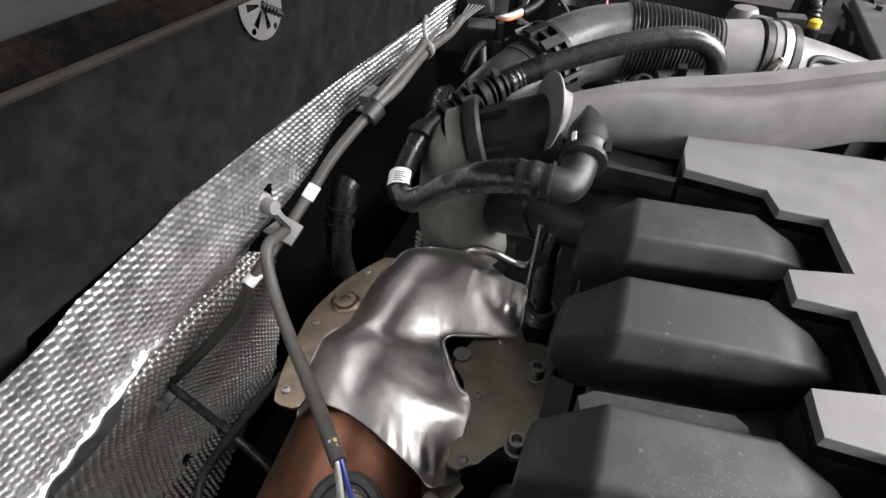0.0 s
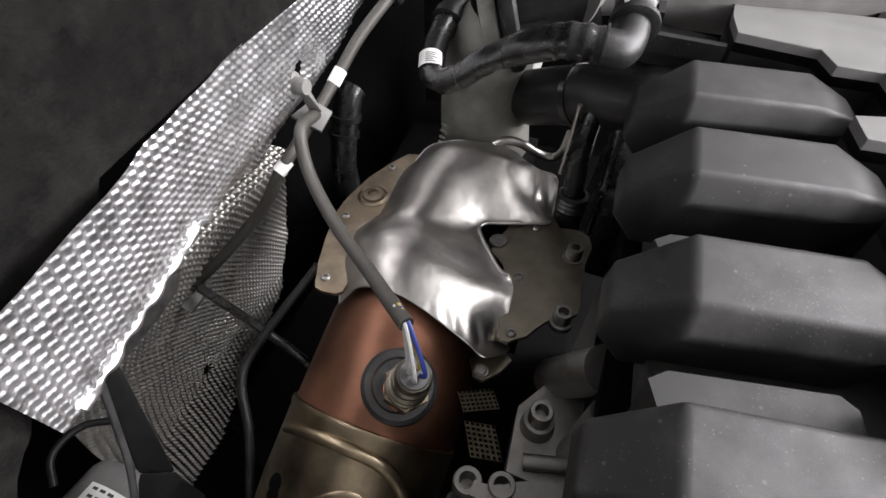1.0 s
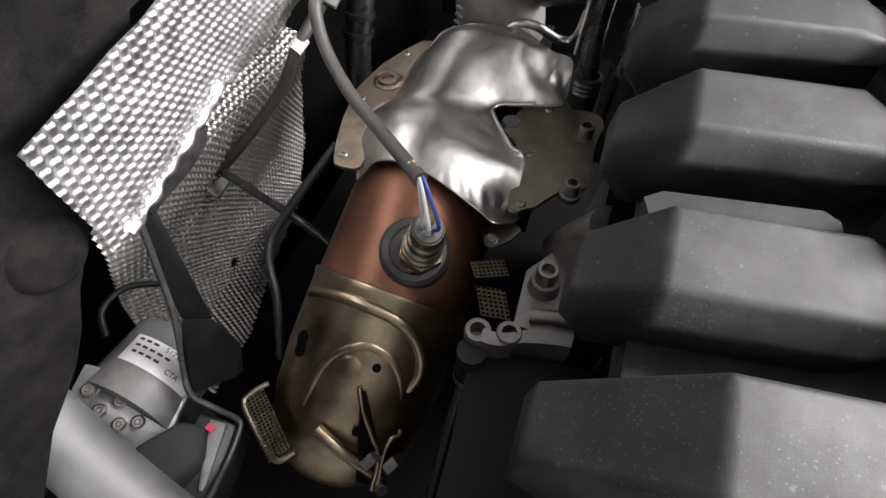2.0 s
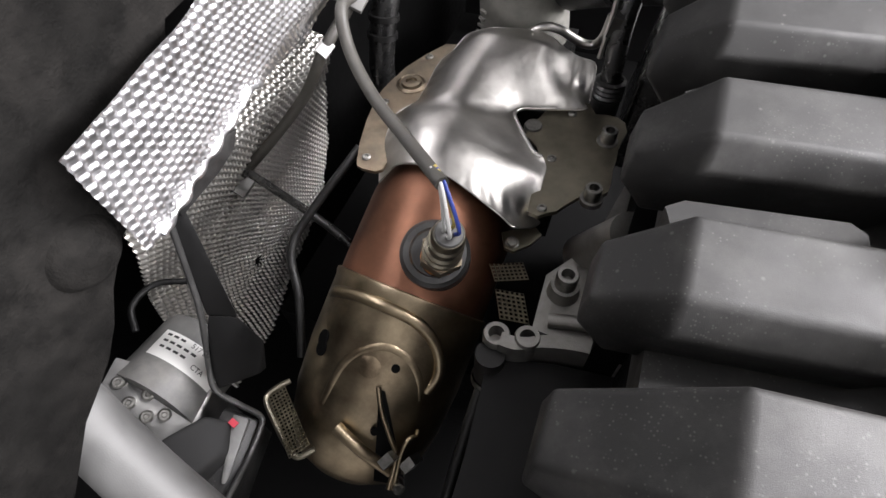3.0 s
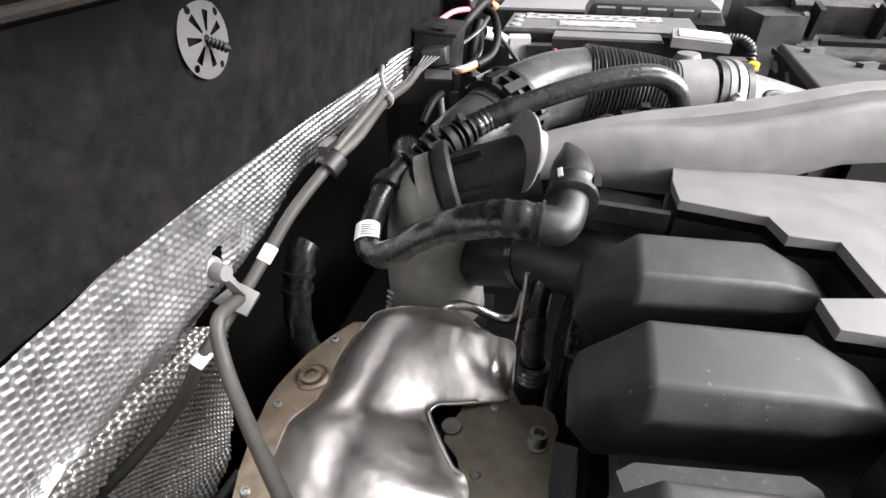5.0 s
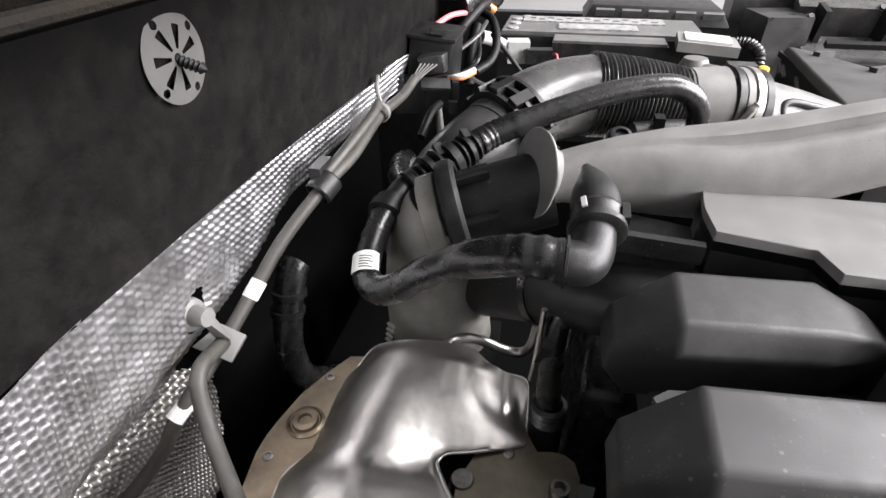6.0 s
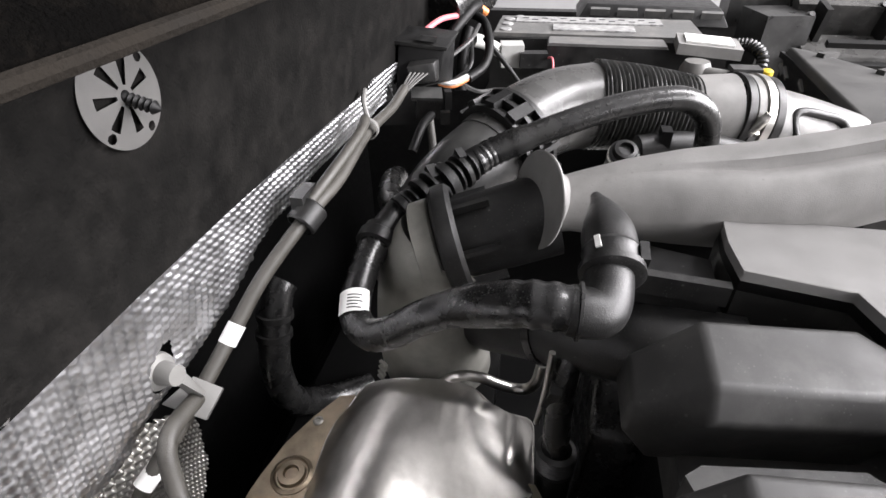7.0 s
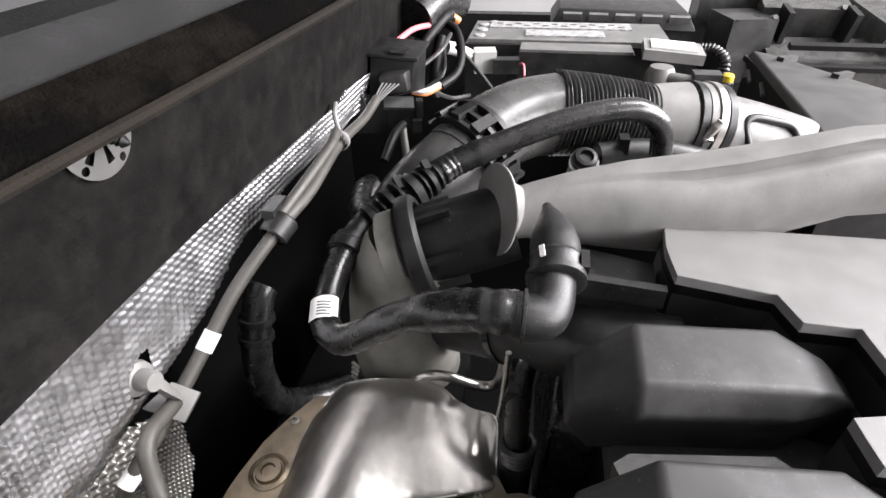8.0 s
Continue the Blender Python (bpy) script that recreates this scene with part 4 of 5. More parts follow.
elbow = thing("breather_elbow", (-0.012, 0.43, 1.03), "black plastic breather elbow with ribbed collar", "hose connector")
bm = bmesh.new()
tube(bm, [(-0.021, 0.512, 1.082), (-0.018, 0.492, 1.083), (-0.015, 0.468, 1.081), (-0.013, 0.440, 1.076)], lambda s: 0.004 + 0.0155 * smooth(-0.1, 0.8, s), 28, 8)
part("spout", bm, PLASTIC, elbow)
EW = V(0.03, -0.95, -0.28).normalized()
EM = along((-0.013, 0.444, 1.077), EW)
bm = bmesh.new()
lathe(bm, [(0, 0), (0.0195, 0), (0.0205, 0.003), (0.0195, 0.005), (0.0195, 0.014), (0.0225, 0.016), (0.0225, 0.021), (0.019, 0.023), (0, 0.023)], EM, 28)
part("collar", bm, PLASTIC, elbow)
part("latch", box((0.007, 0.436, 1.080), (0.006, 0.016, 0.016), pose(0, 0, 0, 15, 0, 0), 0.002), PLASTIC, elbow)
part("white_mark", box((-0.024, 0.434, 1.0905), (0.004, 0.010, 0.004), pose(0, 0, 0, 15, -30, 0), 0.001), WHITE, elbow, "white paint mark")
bm = bmesh.new()
tube(bm, [(-0.0145, 0.428, 1.072), (-0.0155, 0.408, 1.066), (-0.0200, 0.395, 1.063), (-0.030, 0.391, 1.064), (-0.040, 0.391, 1.065)], 0.0168, 24, 8)
part("bend", bm, PLASTIC, elbow)
bm = bmesh.new()
lathe(bm, [(0.016, -0.0015), (0.0195, -0.001), (0.0195, 0.001), (0.016, 0.0015)], along((-0.034, 0.3905, 1.065), (-1, 0, 0.02)), 28)
part("seam_ring", bm, RUBBER, elbow)

hose = thing("coolant_hose", (-0.15, 0.45, 1.0), "glossy black rubber hose with white printed label", "hose")
bm = bmesh.new()
HP = [(-0.034, 0.391, 1.065), (-0.060, 0.391, 1.066), (-0.090, 0.397, 1.056), (-0.118, 0.406, 1.040), (-0.142, 0.407, 1.026), (-0.166, 0.409, 1.006), (-0.188, 0.415, 0.992), (-0.206, 0.431, 0.990), (-0.214, 0.455, 0.995), (-0.215, 0.493, 1.006), (-0.210, 0.525, 1.015)]
tube(bm, HP, lambda s: 0.0160 + 0.0007 * math.sin(s * 150) * smooth(0.2, 0.1, s) - 0.0025 * smooth(0.22, 0.36, s) + 0.0015 * smooth(0.85, 0.95, s), 24, 10)
part("rubber", bm, RUBBER, hose)
LC, LT = V(-0.2105, 0.4400, 0.9920), V(-0.0067, 0.024, 0.0052).normalized()
LN = V(0.25, -0.45, 0.85)
LN = (LN - LT * LN.dot(LT)).normalized()
LB = LT.cross(LN)


def on_hose(s, deg, r):
    return LC + LT * s + r * (LN * math.cos(radians(deg)) + LB * math.sin(radians(deg)))


bm = sheet(lambda u, v: on_hose(-0.012 + 0.024 * u + 0.003 * v, -62 + 118 * v, 0.0147), 4, 20)
part("paper_label", bm, LABEL_MAT, hose, "white printed label")
for k in range(5):
    a, b = -26, (22, 10, 26, 16, 24)[k]
    bm = sheet(lambda u, v: on_hose(-0.0075 + 0.0033 * k + 0.0014 * u, a + (b - a) * v, 0.01485), 1, 8)
    part("print_bar", bm, INK, hose)
bm = bmesh.new()
lathe(bm, [(0.015, 0), (0.0205, 0.001), (0.0205, 0.012), (0.018, 0.014), (0.018, 0.02), (0.015, 0.021)], along((-0.2125, 0.510, 1.010), (0.12, 0.9, 0.3)), 28)
part("clamp_ring", bm, PLASTIC, hose)
part("clamp_mark", box((-0.222, 0.512, 1.024), (0.005, 0.008, 0.004), None, 0.001), WHITE, hose, "white paint mark")

conn = thing("hose_coupling", (-0.17, 0.58, 1.02), "black plastic quick coupling with ribbed rings", "hose connector")
bm = bmesh.new()
tube(bm, [(-0.210, 0.525, 1.015), (-0.203, 0.550, 1.022), (-0.190, 0.572, 1.028), (-0.172, 0.592, 1.036), (-0.146, 0.612, 1.048), (-0.128, 0.624, 1.056)], 0.0145, 20, 8)
part("body", bm, PLASTIC, conn)
for q, r, h in ((0.12, 0.019, 0.008), (0.34, 0.022, 0.007), (0.46, 0.0225, 0.004), (0.58, 0.0215, 0.010), (0.78, 0.019, 0.006)):
    a, b = V(-0.206, 0.540, 1.019), V(-0.132, 0.622, 1.054)
    bm = bmesh.new()
    lathe(bm, [(0.012, 0), (r, 0.001), (r, h), (0.012, h + 0.001)], along(a.lerp(b, q), b - a), 28)
    part("ring", bm, PLASTIC, conn)
part("lock_tab", box((-0.172, 0.584, 1.055), (0.010, 0.016, 0.006), pose(0, 0, 0, 25, 0, 40), 0.002), PLASTIC, conn)
part("lock_tab", box((-0.148, 0.606, 1.066), (0.008, 0.012, 0.006), pose(0, 0, 0, 25, 0, 40), 0.002), PLASTIC, conn)
for q in (0.20, 0.27, 0.66, 0.72, 0.88):
    a, b = V(-0.206, 0.540, 1.019), V(-0.132, 0.622, 1.054)
    bm = bmesh.new()
    lathe(bm, [(0.012, 0), (0.0175, 0.0006), (0.0175, 0.0026), (0.012, 0.0032)], along(a.lerp(b, q), b - a), 24)
    part("rib_ring", bm, PLASTIC, conn)
bm = bmesh.new()
tube(bm, [(-0.20, 0.555, 1.02), (-0.225, 0.60, 1.01), (-0.24, 0.66, 1.0), (-0.245, 0.70, 0.985)], 0.013, 16)
part("branch", bm, RUBBER, conn)

upper = thing("vacuum_hose", (0.0, 0.65, 1.09), "long black rubber hose with printed marks", "hose")
UP = [(-0.134, 0.618, 1.052), (-0.115, 0.634, 1.060), (-0.06, 0.655, 1.080), (0.0, 0.680, 1.096), (0.055, 0.70, 1.102), (0.085, 0.71, 1.096), (0.108, 0.72, 1.072), (0.118, 0.725, 1.02)]
bm = bmesh.new()
tube(bm, UP, lambda s: 0.0150 - 0.0018 * smooth(0.16, 0.2, s) + 0.0006 * math.sin(s * 260) * smooth(0.2, 0.15, s), 20, 12)
part("rubber", bm, RUBBER, upper)
PN = V(-0.05, -0.62, 0.78)
for k in range(13):
    q = V(-0.082, 0.6468, 1.0728).lerp(V(0.052, 0.699, 1.1018), k / 12) + V(0, 0, 0.004) * math.sin(math.pi * k / 12)
    part("print_bar", box(q + PN * 0.0136, (0.0065 if k % 4 else 0.003, 0.0026, 0.0012), pose(0, 0, 0, 38, -14, 21), 0), COVER, upper)

intake = thing("intake_pipe", (0.0, 0.85, 1.0), "black plastic intake pipe with bellows and metal clamp", "air duct")
bm = bmesh.new()
tube(bm, [(-0.130, 0.690, 1.026), (-0.115, 0.712, 1.034), (-0.090, 0.748, 1.045), (-0.052, 0.784, 1.052), (-0.010, 0.807, 1.053)], lambda s: 0.050 + 0.003 * s, 40, 8)
part("elbow", bm, DUSTY, intake)
bm = bmesh.new()
tube(bm, [(-0.013, 0.806, 1.054), (0.05, 0.823, 1.047), (0.110, 0.836, 1.037)], lambda s: 0.0525 - 0.006 * s + 0.0052 * (abs(math.cos(s * math.pi * 22)) ** 1.5 * 2 - 1) * 0.9, 44, 130)
part("bellows", bm, BELLOWS, intake, "black ribbed bellows")
bm = bmesh.new()
tube(bm, [(0.107, 0.836, 1.037), (0.135, 0.841, 1.038), (0.164, 0.846, 1.038)], lambda s: 0.0485 + 0.002 * s, 36)
part("cuff", bm, DUCT, intake, "grey cuff")
for a, r, m, nm in ((0.160, 0.0535, PLASTIC, "cuff_rim"), (0.172, 0.0525, GREY, "cuff_rim"), (0.184, 0.0545, STEEL, "clamp"), (0.197, 0.0530, PLASTIC, "cuff_rim")):
    bm = bmesh.new()
    c = V(a, 0.845 + (a - 0.160) * 0.25, 1.038 - (a - 0.160) * 0.15)
    lathe(bm, [(0.05, 0), (r, 0.0008), (r, 0.0105), (0.05, 0.0112)], along(c, (1, 0.25, -0.15)), 44)
    part(nm, bm, m, intake, "bright band clamp" if nm == "clamp" else "")
bm = bmesh.new()
tube(bm, [(0.183, 0.800, 1.032), (0.190, 0.797, 1.045), (0.197, 0.797, 1.058)], lambda s: 0.0062 - 0.0015 * smooth(0.75, 0.8, s), 14)
part("clamp_screw", bm, STEEL, intake, "clamp screw barrel")
part("clamp_tab", box((0.186, 0.801, 1.032), (0.012, 0.010, 0.012), pose(0, 0, 0, 40, 12, 10), 0.002), STEEL, intake)
bm = bmesh.new()
tube(bm, [(0.206, 0.854, 1.023), (0.27, 0.872, 1.006), (0.338, 0.892, 0.984)], lambda s: 0.0505 - 0.004 * s, 36)
part("inlet", bm, GREY, intake, "grey inlet duct")
bm = bmesh.new()
tube(bm, [(0.246, 0.813, 1.018), (0.236, 0.821, 1.044), (0.246, 0.829, 1.052), (0.276, 0.837, 1.046), (0.301, 0.843, 1.038), (0.318, 0.843, 1.018)], 0.0055, 10)
part("pocket_rim", bm, PLASTIC, intake, "dark moulded pocket edge")
IW = V(0.61, 0.78, 0.16).normalized()
IC = V(-0.126, 0.695, 1.027)
for k, r in enumerate((0.060, 0.056, 0.064, 0.058, 0.066, 0.058)):
    bm = bmesh.new()
    lathe(bm, [(0.04, 0), (r, 0.001), (r, 0.0062), (0.04, 0.007)], along(IC + IW * 0.0085 * k, IW), 40)
    part("collar_rib", bm, PLASTIC, intake)
for a in range(0, 360, 30):
    m = along(IC, IW) @ pose(0, 0, 0, 0, 0, a)
    part("collar_tooth", prism([(-0.007, 0.054), (0.007, 0.054), (0.007, 0.0655), (-0.007, 0.0655)], 0.004, 0.036, m, 0.001), PLASTIC, intake)
for a in (75, 100, 125):
    m = along(IC, IW) @ pose(0, 0, 0, 0, 0, a)
    part("latch_bar", prism([(-0.003, 0.062), (0.003, 0.062), (0.003, 0.070), (-0.003, 0.070)], -0.004, 0.044, m, 0.001), PLASTIC, intake)
bm = bmesh.new()
tube(bm, [(-0.124, 0.698, 1.028), (-0.150, 0.664, 1.014), (-0.174, 0.638, 0.992), (-0.195, 0.615, 0.955), (-0.205, 0.60, 0.90)], lambda s: 0.050 - 0.006 * s, 36)
part("lower_bend", bm, PIPE, intake)

vent = thing("vent_valve", (0.03, 0.72, 1.02), "small vent valve with bright ring and black tube", "valve")
bm = bmesh.new()
lathe(bm, [(0, -0.02), (0.0165, -0.02), (0.0165, 0.0), (0.0185, 0.001), (0.0185, 0.004), (0.0165, 0.005), (0.0165, 0.010), (0.0180, 0.011), (0.0180, 0.014), (0.0150, 0.015), (0.0135, 0.021), (0.009, 0.022), (0.008, 0.017), (0, 0.017)], along((0.028, 0.735, 1.014), (0.1, -0.5, 0.9)), 28)
part("cap", bm, PLASTIC, vent)
bm = bmesh.new()
lathe(bm, [(0.0165, 0.0045), (0.0186, 0.005), (0.0186, 0.0098), (0.0165, 0.010)], along((0.028, 0.735, 1.014), (0.1, -0.5, 0.9)), 28)
part("ring", bm, STEEL, vent, "bright ring")
bm = bmesh.new()
tube(bm, [(0.045, 0.745, 1.025), (0.09, 0.76, 1.027), (0.14, 0.77, 1.022), (0.20, 0.78, 1.005)], 0.016, 20)
part("tube", bm, PLASTIC, vent)
part("tab", box((0.075, 0.75, 1.040), (0.012, 0.02, 0.02), None, 0.002), PLASTIC, vent)

airbox = thing("air_filter_box", (0.5, 1.2, 0.85), "grey plastic air filter box with dark ribbed side", "air filter")
part("side", prism([(0.352, 0.872), (0.372, 0.90), (0.378, 0.97), (0.378, 1.275), (0.405, 1.275), (0.405, 0.90)], 0.72, 1.014, None, 0.003), PLASTIC, airbox, "dark ribbed side")
part("case", prism([(0.404, 0.87), (0.61, 0.87), (0.61, 0.93), (0.485, 1.105), (0.404, 1.255)], 0.72, 1.006, None, 0.006), PLASTIC, airbox)
LID = ((0.345, 0.850), (0.378, 0.955), (0.378, 1.285), (0.402, 1.262), (0.493, 1.110), (0.62, 0.93), (0.62, 0.850))
part("lid", hull([V(x, y, 1.010 - 0.02 * max(0, x - 0.4)) for x, y in LID] + [V(0.5 + (x - 0.5) * 0.965, 1.0 + (y - 1.0) * 0.965, 1.026 - 0.03 * max(0, x - 0.4)) for x, y in LID], 0.004, 3), LIDGREY, airbox, "pale grey lid")
for k in range(4):
    q = V(0.425, 1.215, 1.027).lerp(V(0.60, 0.945, 1.022), k / 3)
    part("lid_rib", box(q, (0.040, 0.014, 0.010), pose(0, 0, 0, 0, 2, 33), 0.003, 3), LIDGREY, airbox)
part("seam_edge", prism([(0.3405, 0.847), (0.3735, 0.955), (0.3735, 1.290), (0.380, 1.290), (0.380, 0.955), (0.347, 0.847)], 1.003, 1.0135, None, 0.002), PLASTIC, airbox, "dark lid seam")
for y in (1.157, 1.238, 1.262):
    part("side_slot", box((0.376, y, 0.986), (0.006, 0.03, 0.006), pose(0, 0, 0, 30, 0, 0), 0.001), DUCT, airbox)

battery = thing("car_battery", (0.03, 1.30, 0.86), "dark car battery with worn pale labels on top", "battery")
part("case", box((0.015, 1.30, 0.95), (0.41, 0.18, 0.18), None, 0.006), PLASTIC, battery)
part("lid", box((0.015, 1.305, 1.043), (0.40, 0.165, 0.008), None, 0.002), GREY, battery)
for c, sx, sy in (((0.0, 1.345, 1.0485), 0.30, 0.055), ((0.01, 1.275, 1.0485), 0.16, 0.05)):
    part("top_label", box(c, (sx, sy, 0.003), None, 0.0004), WORN_LABEL, battery, "worn pale label")
for k in range(14):
    part("label_bar", box((-0.13 + 0.02 * k, 1.352 - 0.016 * (k % 2), 1.0502), (0.013, 0.005, 0.0012), None, 0), INK, battery)
for x, y in ((-0.165, 1.25), (-0.165, 1.30), (-0.165, 1.345), (-0.145, 1.37)):
    bm = bmesh.new()
    lathe(bm, [(0.012, 0), (0.012, 0.002), (0.010, 0.003), (0, 0.003)], Matrix.Translation((x, y, 1.047)), 20)
    part("seal_disc", bm, WORN_LABEL, battery, "round pale sticker")
holder = thing("battery_cover_box", (0.03, 1.18, 0.95), "black plastic fuse carrier in front of the battery", "fuse box")
part("case", box((0.03, 1.178, 0.985), (0.215, 0.058, 0.115), None, 0.004), PLASTIC, holder)
part("lid", box((0.03, 1.178, 1.044), (0.21, 0.055, 0.006), None, 0.002), GREY, holder)
part("grey_cap", box((0.205, 1.17, 1.046), (0.105, 0.085, 0.018), pose(0, 0, 0, 0, 3, -6), 0.005), DUCT, holder, "pale grey terminal cap")
part("cap_label", box((0.205, 1.17, 1.057), (0.08, 0.06, 0.003), pose(0, 0, 0, 0, 3, -6), 0.001), LABEL_MAT, holder, "blank pale label")
term = thing("battery_terminal", (0.19, 1.09, 1.0), "pale grey battery terminal clamp", "terminal")
bm = bmesh.new()
lathe(bm, [(0, 0), (0.028, 0), (0.026, 0.03), (0.02, 0.042), (0, 0.044)], along((0.178, 1.10, 0.996), (0, 0, 1)), 28)
part("post", bm, CLIP, term)
bm = bmesh.new()
tube(bm, [(0.178, 1.09, 1.022), (0.21, 1.075, 1.022), (0.24, 1.07, 1.020)], 0.011, 14)
part("lug", bm, CLIP, term)
part("boot", box((0.247, 1.07, 1.026), (0.045, 0.03, 0.026), None, 0.008), PIPE, term)
sens = thing("terminal_sensor", (-0.14, 1.12, 1.0), "white terminal sensor with grey plug", "sensor")
part("body", box((-0.142, 1.145, 1.026), (0.042, 0.04, 0.04), pose(0, 0, 0, 0, 0, 10), 0.004), W_WHITE, sens)
part("plug", box((-0.10, 1.13, 1.022), (0.05, 0.026, 0.026), pose(0, 0, 0, 0, 0, 8), 0.003), PLASTIC, sens)
bm = bmesh.new()
tube(bm, [(-0.16, 1.14, 1.03), (-0.19, 1.12, 1.05), (-0.21, 1.10, 1.06)], 0.012, 12)
part("strap", bm, W_WHITE, sens)
bm = bmesh.new()
tube(bm, [(-0.076, 1.126, 1.026), (-0.066, 1.11, 1.03), (-0.062, 1.09, 1.015)], 0.0022, 8)
part("wire", bm, W_PINK, sens)
lidbar = thing("fuse_box_lid", (0.15, 1.46, 1.0), "black slotted fuse box lid behind the battery", "fuse box")
part("lid", hull([V(*p) for p in ((-0.02, 1.43, 1.03), (0.30, 1.40, 1.03), (0.30, 1.62, 1.03), (-0.02, 1.62, 1.03), (0.0, 1.45, 1.065), (0.28, 1.42, 1.065), (0.28, 1.60, 1.065), (0.0, 1.60, 1.065))], 0.004), PLASTIC, lidbar)
part("case", prism([(-0.01, 1.44), (0.29, 1.41), (0.29, 1.60), (-0.01, 1.60)], 0.80, 1.031, None, 0.004), PLASTIC, lidbar)
for k in range(5):
    part("slot_frame", box((0.03 + 0.058 * k, 1.432 - 0.005 * k, 1.052), (0.042, 0.008, 0.016), pose(0, 0, 0, 25, 0, -5), 0.002), GREY, lidbar)
bm = bmesh.new()
tube(bm, [(0.30, 1.16, 1.0), (0.302, 1.17, 1.03), (0.285, 1.19, 1.045), (0.262, 1.20, 1.045)], lambda s: 0.010 + 0.0012 * math.cos(s * 90), 14, 24)
solo("corrugated_tube", bm, PLASTIC, "black corrugated cable tube beside the battery", "cable")
bm = bmesh.new()
lathe(bm, [(0, 0), (0.010, 0), (0.010, 0.010), (0.006, 0.013), (0, 0.013)], Matrix.Translation((0.297, 1.115, 1.012)), 16)
ycap = thing("capped_terminal", (0.297, 1.115, 0.80), "black terminal post with small yellow plastic cap", "cap")
part("cap", bm, YELLOW, ycap, "small yellow cap")
bm = bmesh.new()
lathe(bm, [(0, 0), (0.012, 0), (0.012, 0.15), (0.008, 0.153), (0, 0.153)], Matrix.Translation((0.297, 1.115, 0.86)), 16)
part("post", bm, PLASTIC, ycap)

far_box = thing("headlamp_carrier", (0.7, 1.6, 0.9), "dark moulded carrier panels at the far corner of the bay", "panel")
for c, sz, e in (((0.42, 1.50, 0.98), (0.10, 0.12, 0.14), (0, 0, 10)), ((0.56, 1.58, 1.00), (0.18, 0.14, 0.16), (12, 0, -6)), ((0.78, 1.55, 0.99), (0.20, 0.20, 0.14), (10, 0, 8)), ((0.42, 1.63, 1.04), (0.16, 0.08, 0.08), (0, 0, 0)), ((0.70, 1.46, 0.94), (0.46, 0.10, 0.10), (20, 0, 0)), ((0.95, 1.45, 0.98), (0.2, 0.3, 0.16), (0, 10, 0))):
    part("moulding", box(c, sz, pose(0, 0, 0, *e), 0.012, 3), PIPE if sz[0] < 0.17 else DUSTY, far_box)
for c in ((0.47, 1.46, 1.045), (0.62, 1.50, 1.06), (0.72, 1.43, 1.0), (0.84, 1.44, 1.05)):
    bm = bmesh.new()
    lathe(bm, [(0, 0), (0.010, 0), (0.010, 0.006), (0.006, 0.008), (0.006, 0.013), (0, 0.013)], along(c, (0.1, -0.7, 0.7)), 18)
    part("screw", bm, COVER, far_box)

for k in range(4):
    part("panel_rib", box((0.50 + 0.13 * k, 1.478 - 0.01 * k, 1.035), (0.012, 0.05, 0.07), pose(0, 0, 0, 14, 0, 4), 0.003), PLASTIC, far_box)
for z, y in ((1.005, 1.405), (0.965, 1.39)):
    part("panel_ridge", box((0.72, y, z), (0.44, 0.014, 0.012), pose(0, 0, 0, 20, 0, 0), 0.003), DULL, far_box)

relay = thing("relay_box", (-0.265, 0.86, 1.0), "black relay carrier with plugged wires", "relay box")
part("case", hull([V(*p) for p in ((-0.276, 0.845, 1.116), (-0.214, 0.862, 1.106), (-0.210, 0.925, 1.112), (-0.280, 0.915, 1.120), (-0.282, 0.838, 1.045), (-0.222, 0.856, 1.058), (-0.215, 0.925, 1.04), (-0.285, 0.915, 1.03))], 0.003), DULL, relay)
part("lid", hull([V(*p) for p in ((-0.280, 0.838, 1.117), (-0.210, 0.857, 1.106), (-0.206, 0.930, 1.112), (-0.284, 0.918, 1.121), (-0.279, 0.840, 1.111), (-0.211, 0.859, 1.100), (-0.208, 0.928, 1.106), (-0.283, 0.916, 1.115))], 0.0015), PLASTIC, relay, "flat worn lid")
part("lid_latch", box((-0.236, 0.856, 1.117), (0.022, 0.012, 0.007), pose(0, 0, 0, -8, 9, 15), 0.0015), PLASTIC, relay)
part("upper_plug", hull([V(*p) for p in ((-0.262, 0.826, 1.086), (-0.226, 0.838, 1.090), (-0.222, 0.838, 1.064), (-0.254, 0.826, 1.062), (-0.262, 0.858, 1.09), (-0.222, 0.862, 1.09), (-0.222, 0.862, 1.06), (-0.258, 0.858, 1.06))], 0.003), PLASTIC, relay)
part("lower_plug", box((-0.236, 0.842, 1.030), (0.034, 0.030, 0.030), pose(0, 0, 0, 12, 4, 16), 0.003), PLASTIC, relay)
part("plug_cover", box((-0.236, 0.836, 1.047), (0.044, 0.026, 0.005), pose(0, 0, 0, 18, 4, 16), 0.001), PIPE, relay, "scuffed plug cover")
part("side_clip", box((-0.208, 0.850, 1.036), (0.010, 0.016, 0.026), pose(0, 0, 0, 0, 0, 16), 0.002), PLASTIC, relay)
part("side_clip", box((-0.212, 0.846, 1.010), (0.014, 0.012, 0.018), pose(0, 0, 0, 0, 0, 16), 0.002), PLASTIC, relay)
part("bracket", hull([V(*p) for p in ((-0.298, 0.842, 1.062), (-0.250, 0.846, 1.05), (-0.240, 0.842, 1.0), (-0.300, 0.822, 1.0), (-0.298, 0.856, 1.062), (-0.245, 0.858, 1.0), (-0.30, 0.85, 1.0))], 0.002), PLASTIC, relay)
part("tab", box((-0.292, 0.822, 1.050), (0.016, 0.006, 0.022), pose(0, 0, 0, 0, -20, 10), 0.002), PIPE, relay)
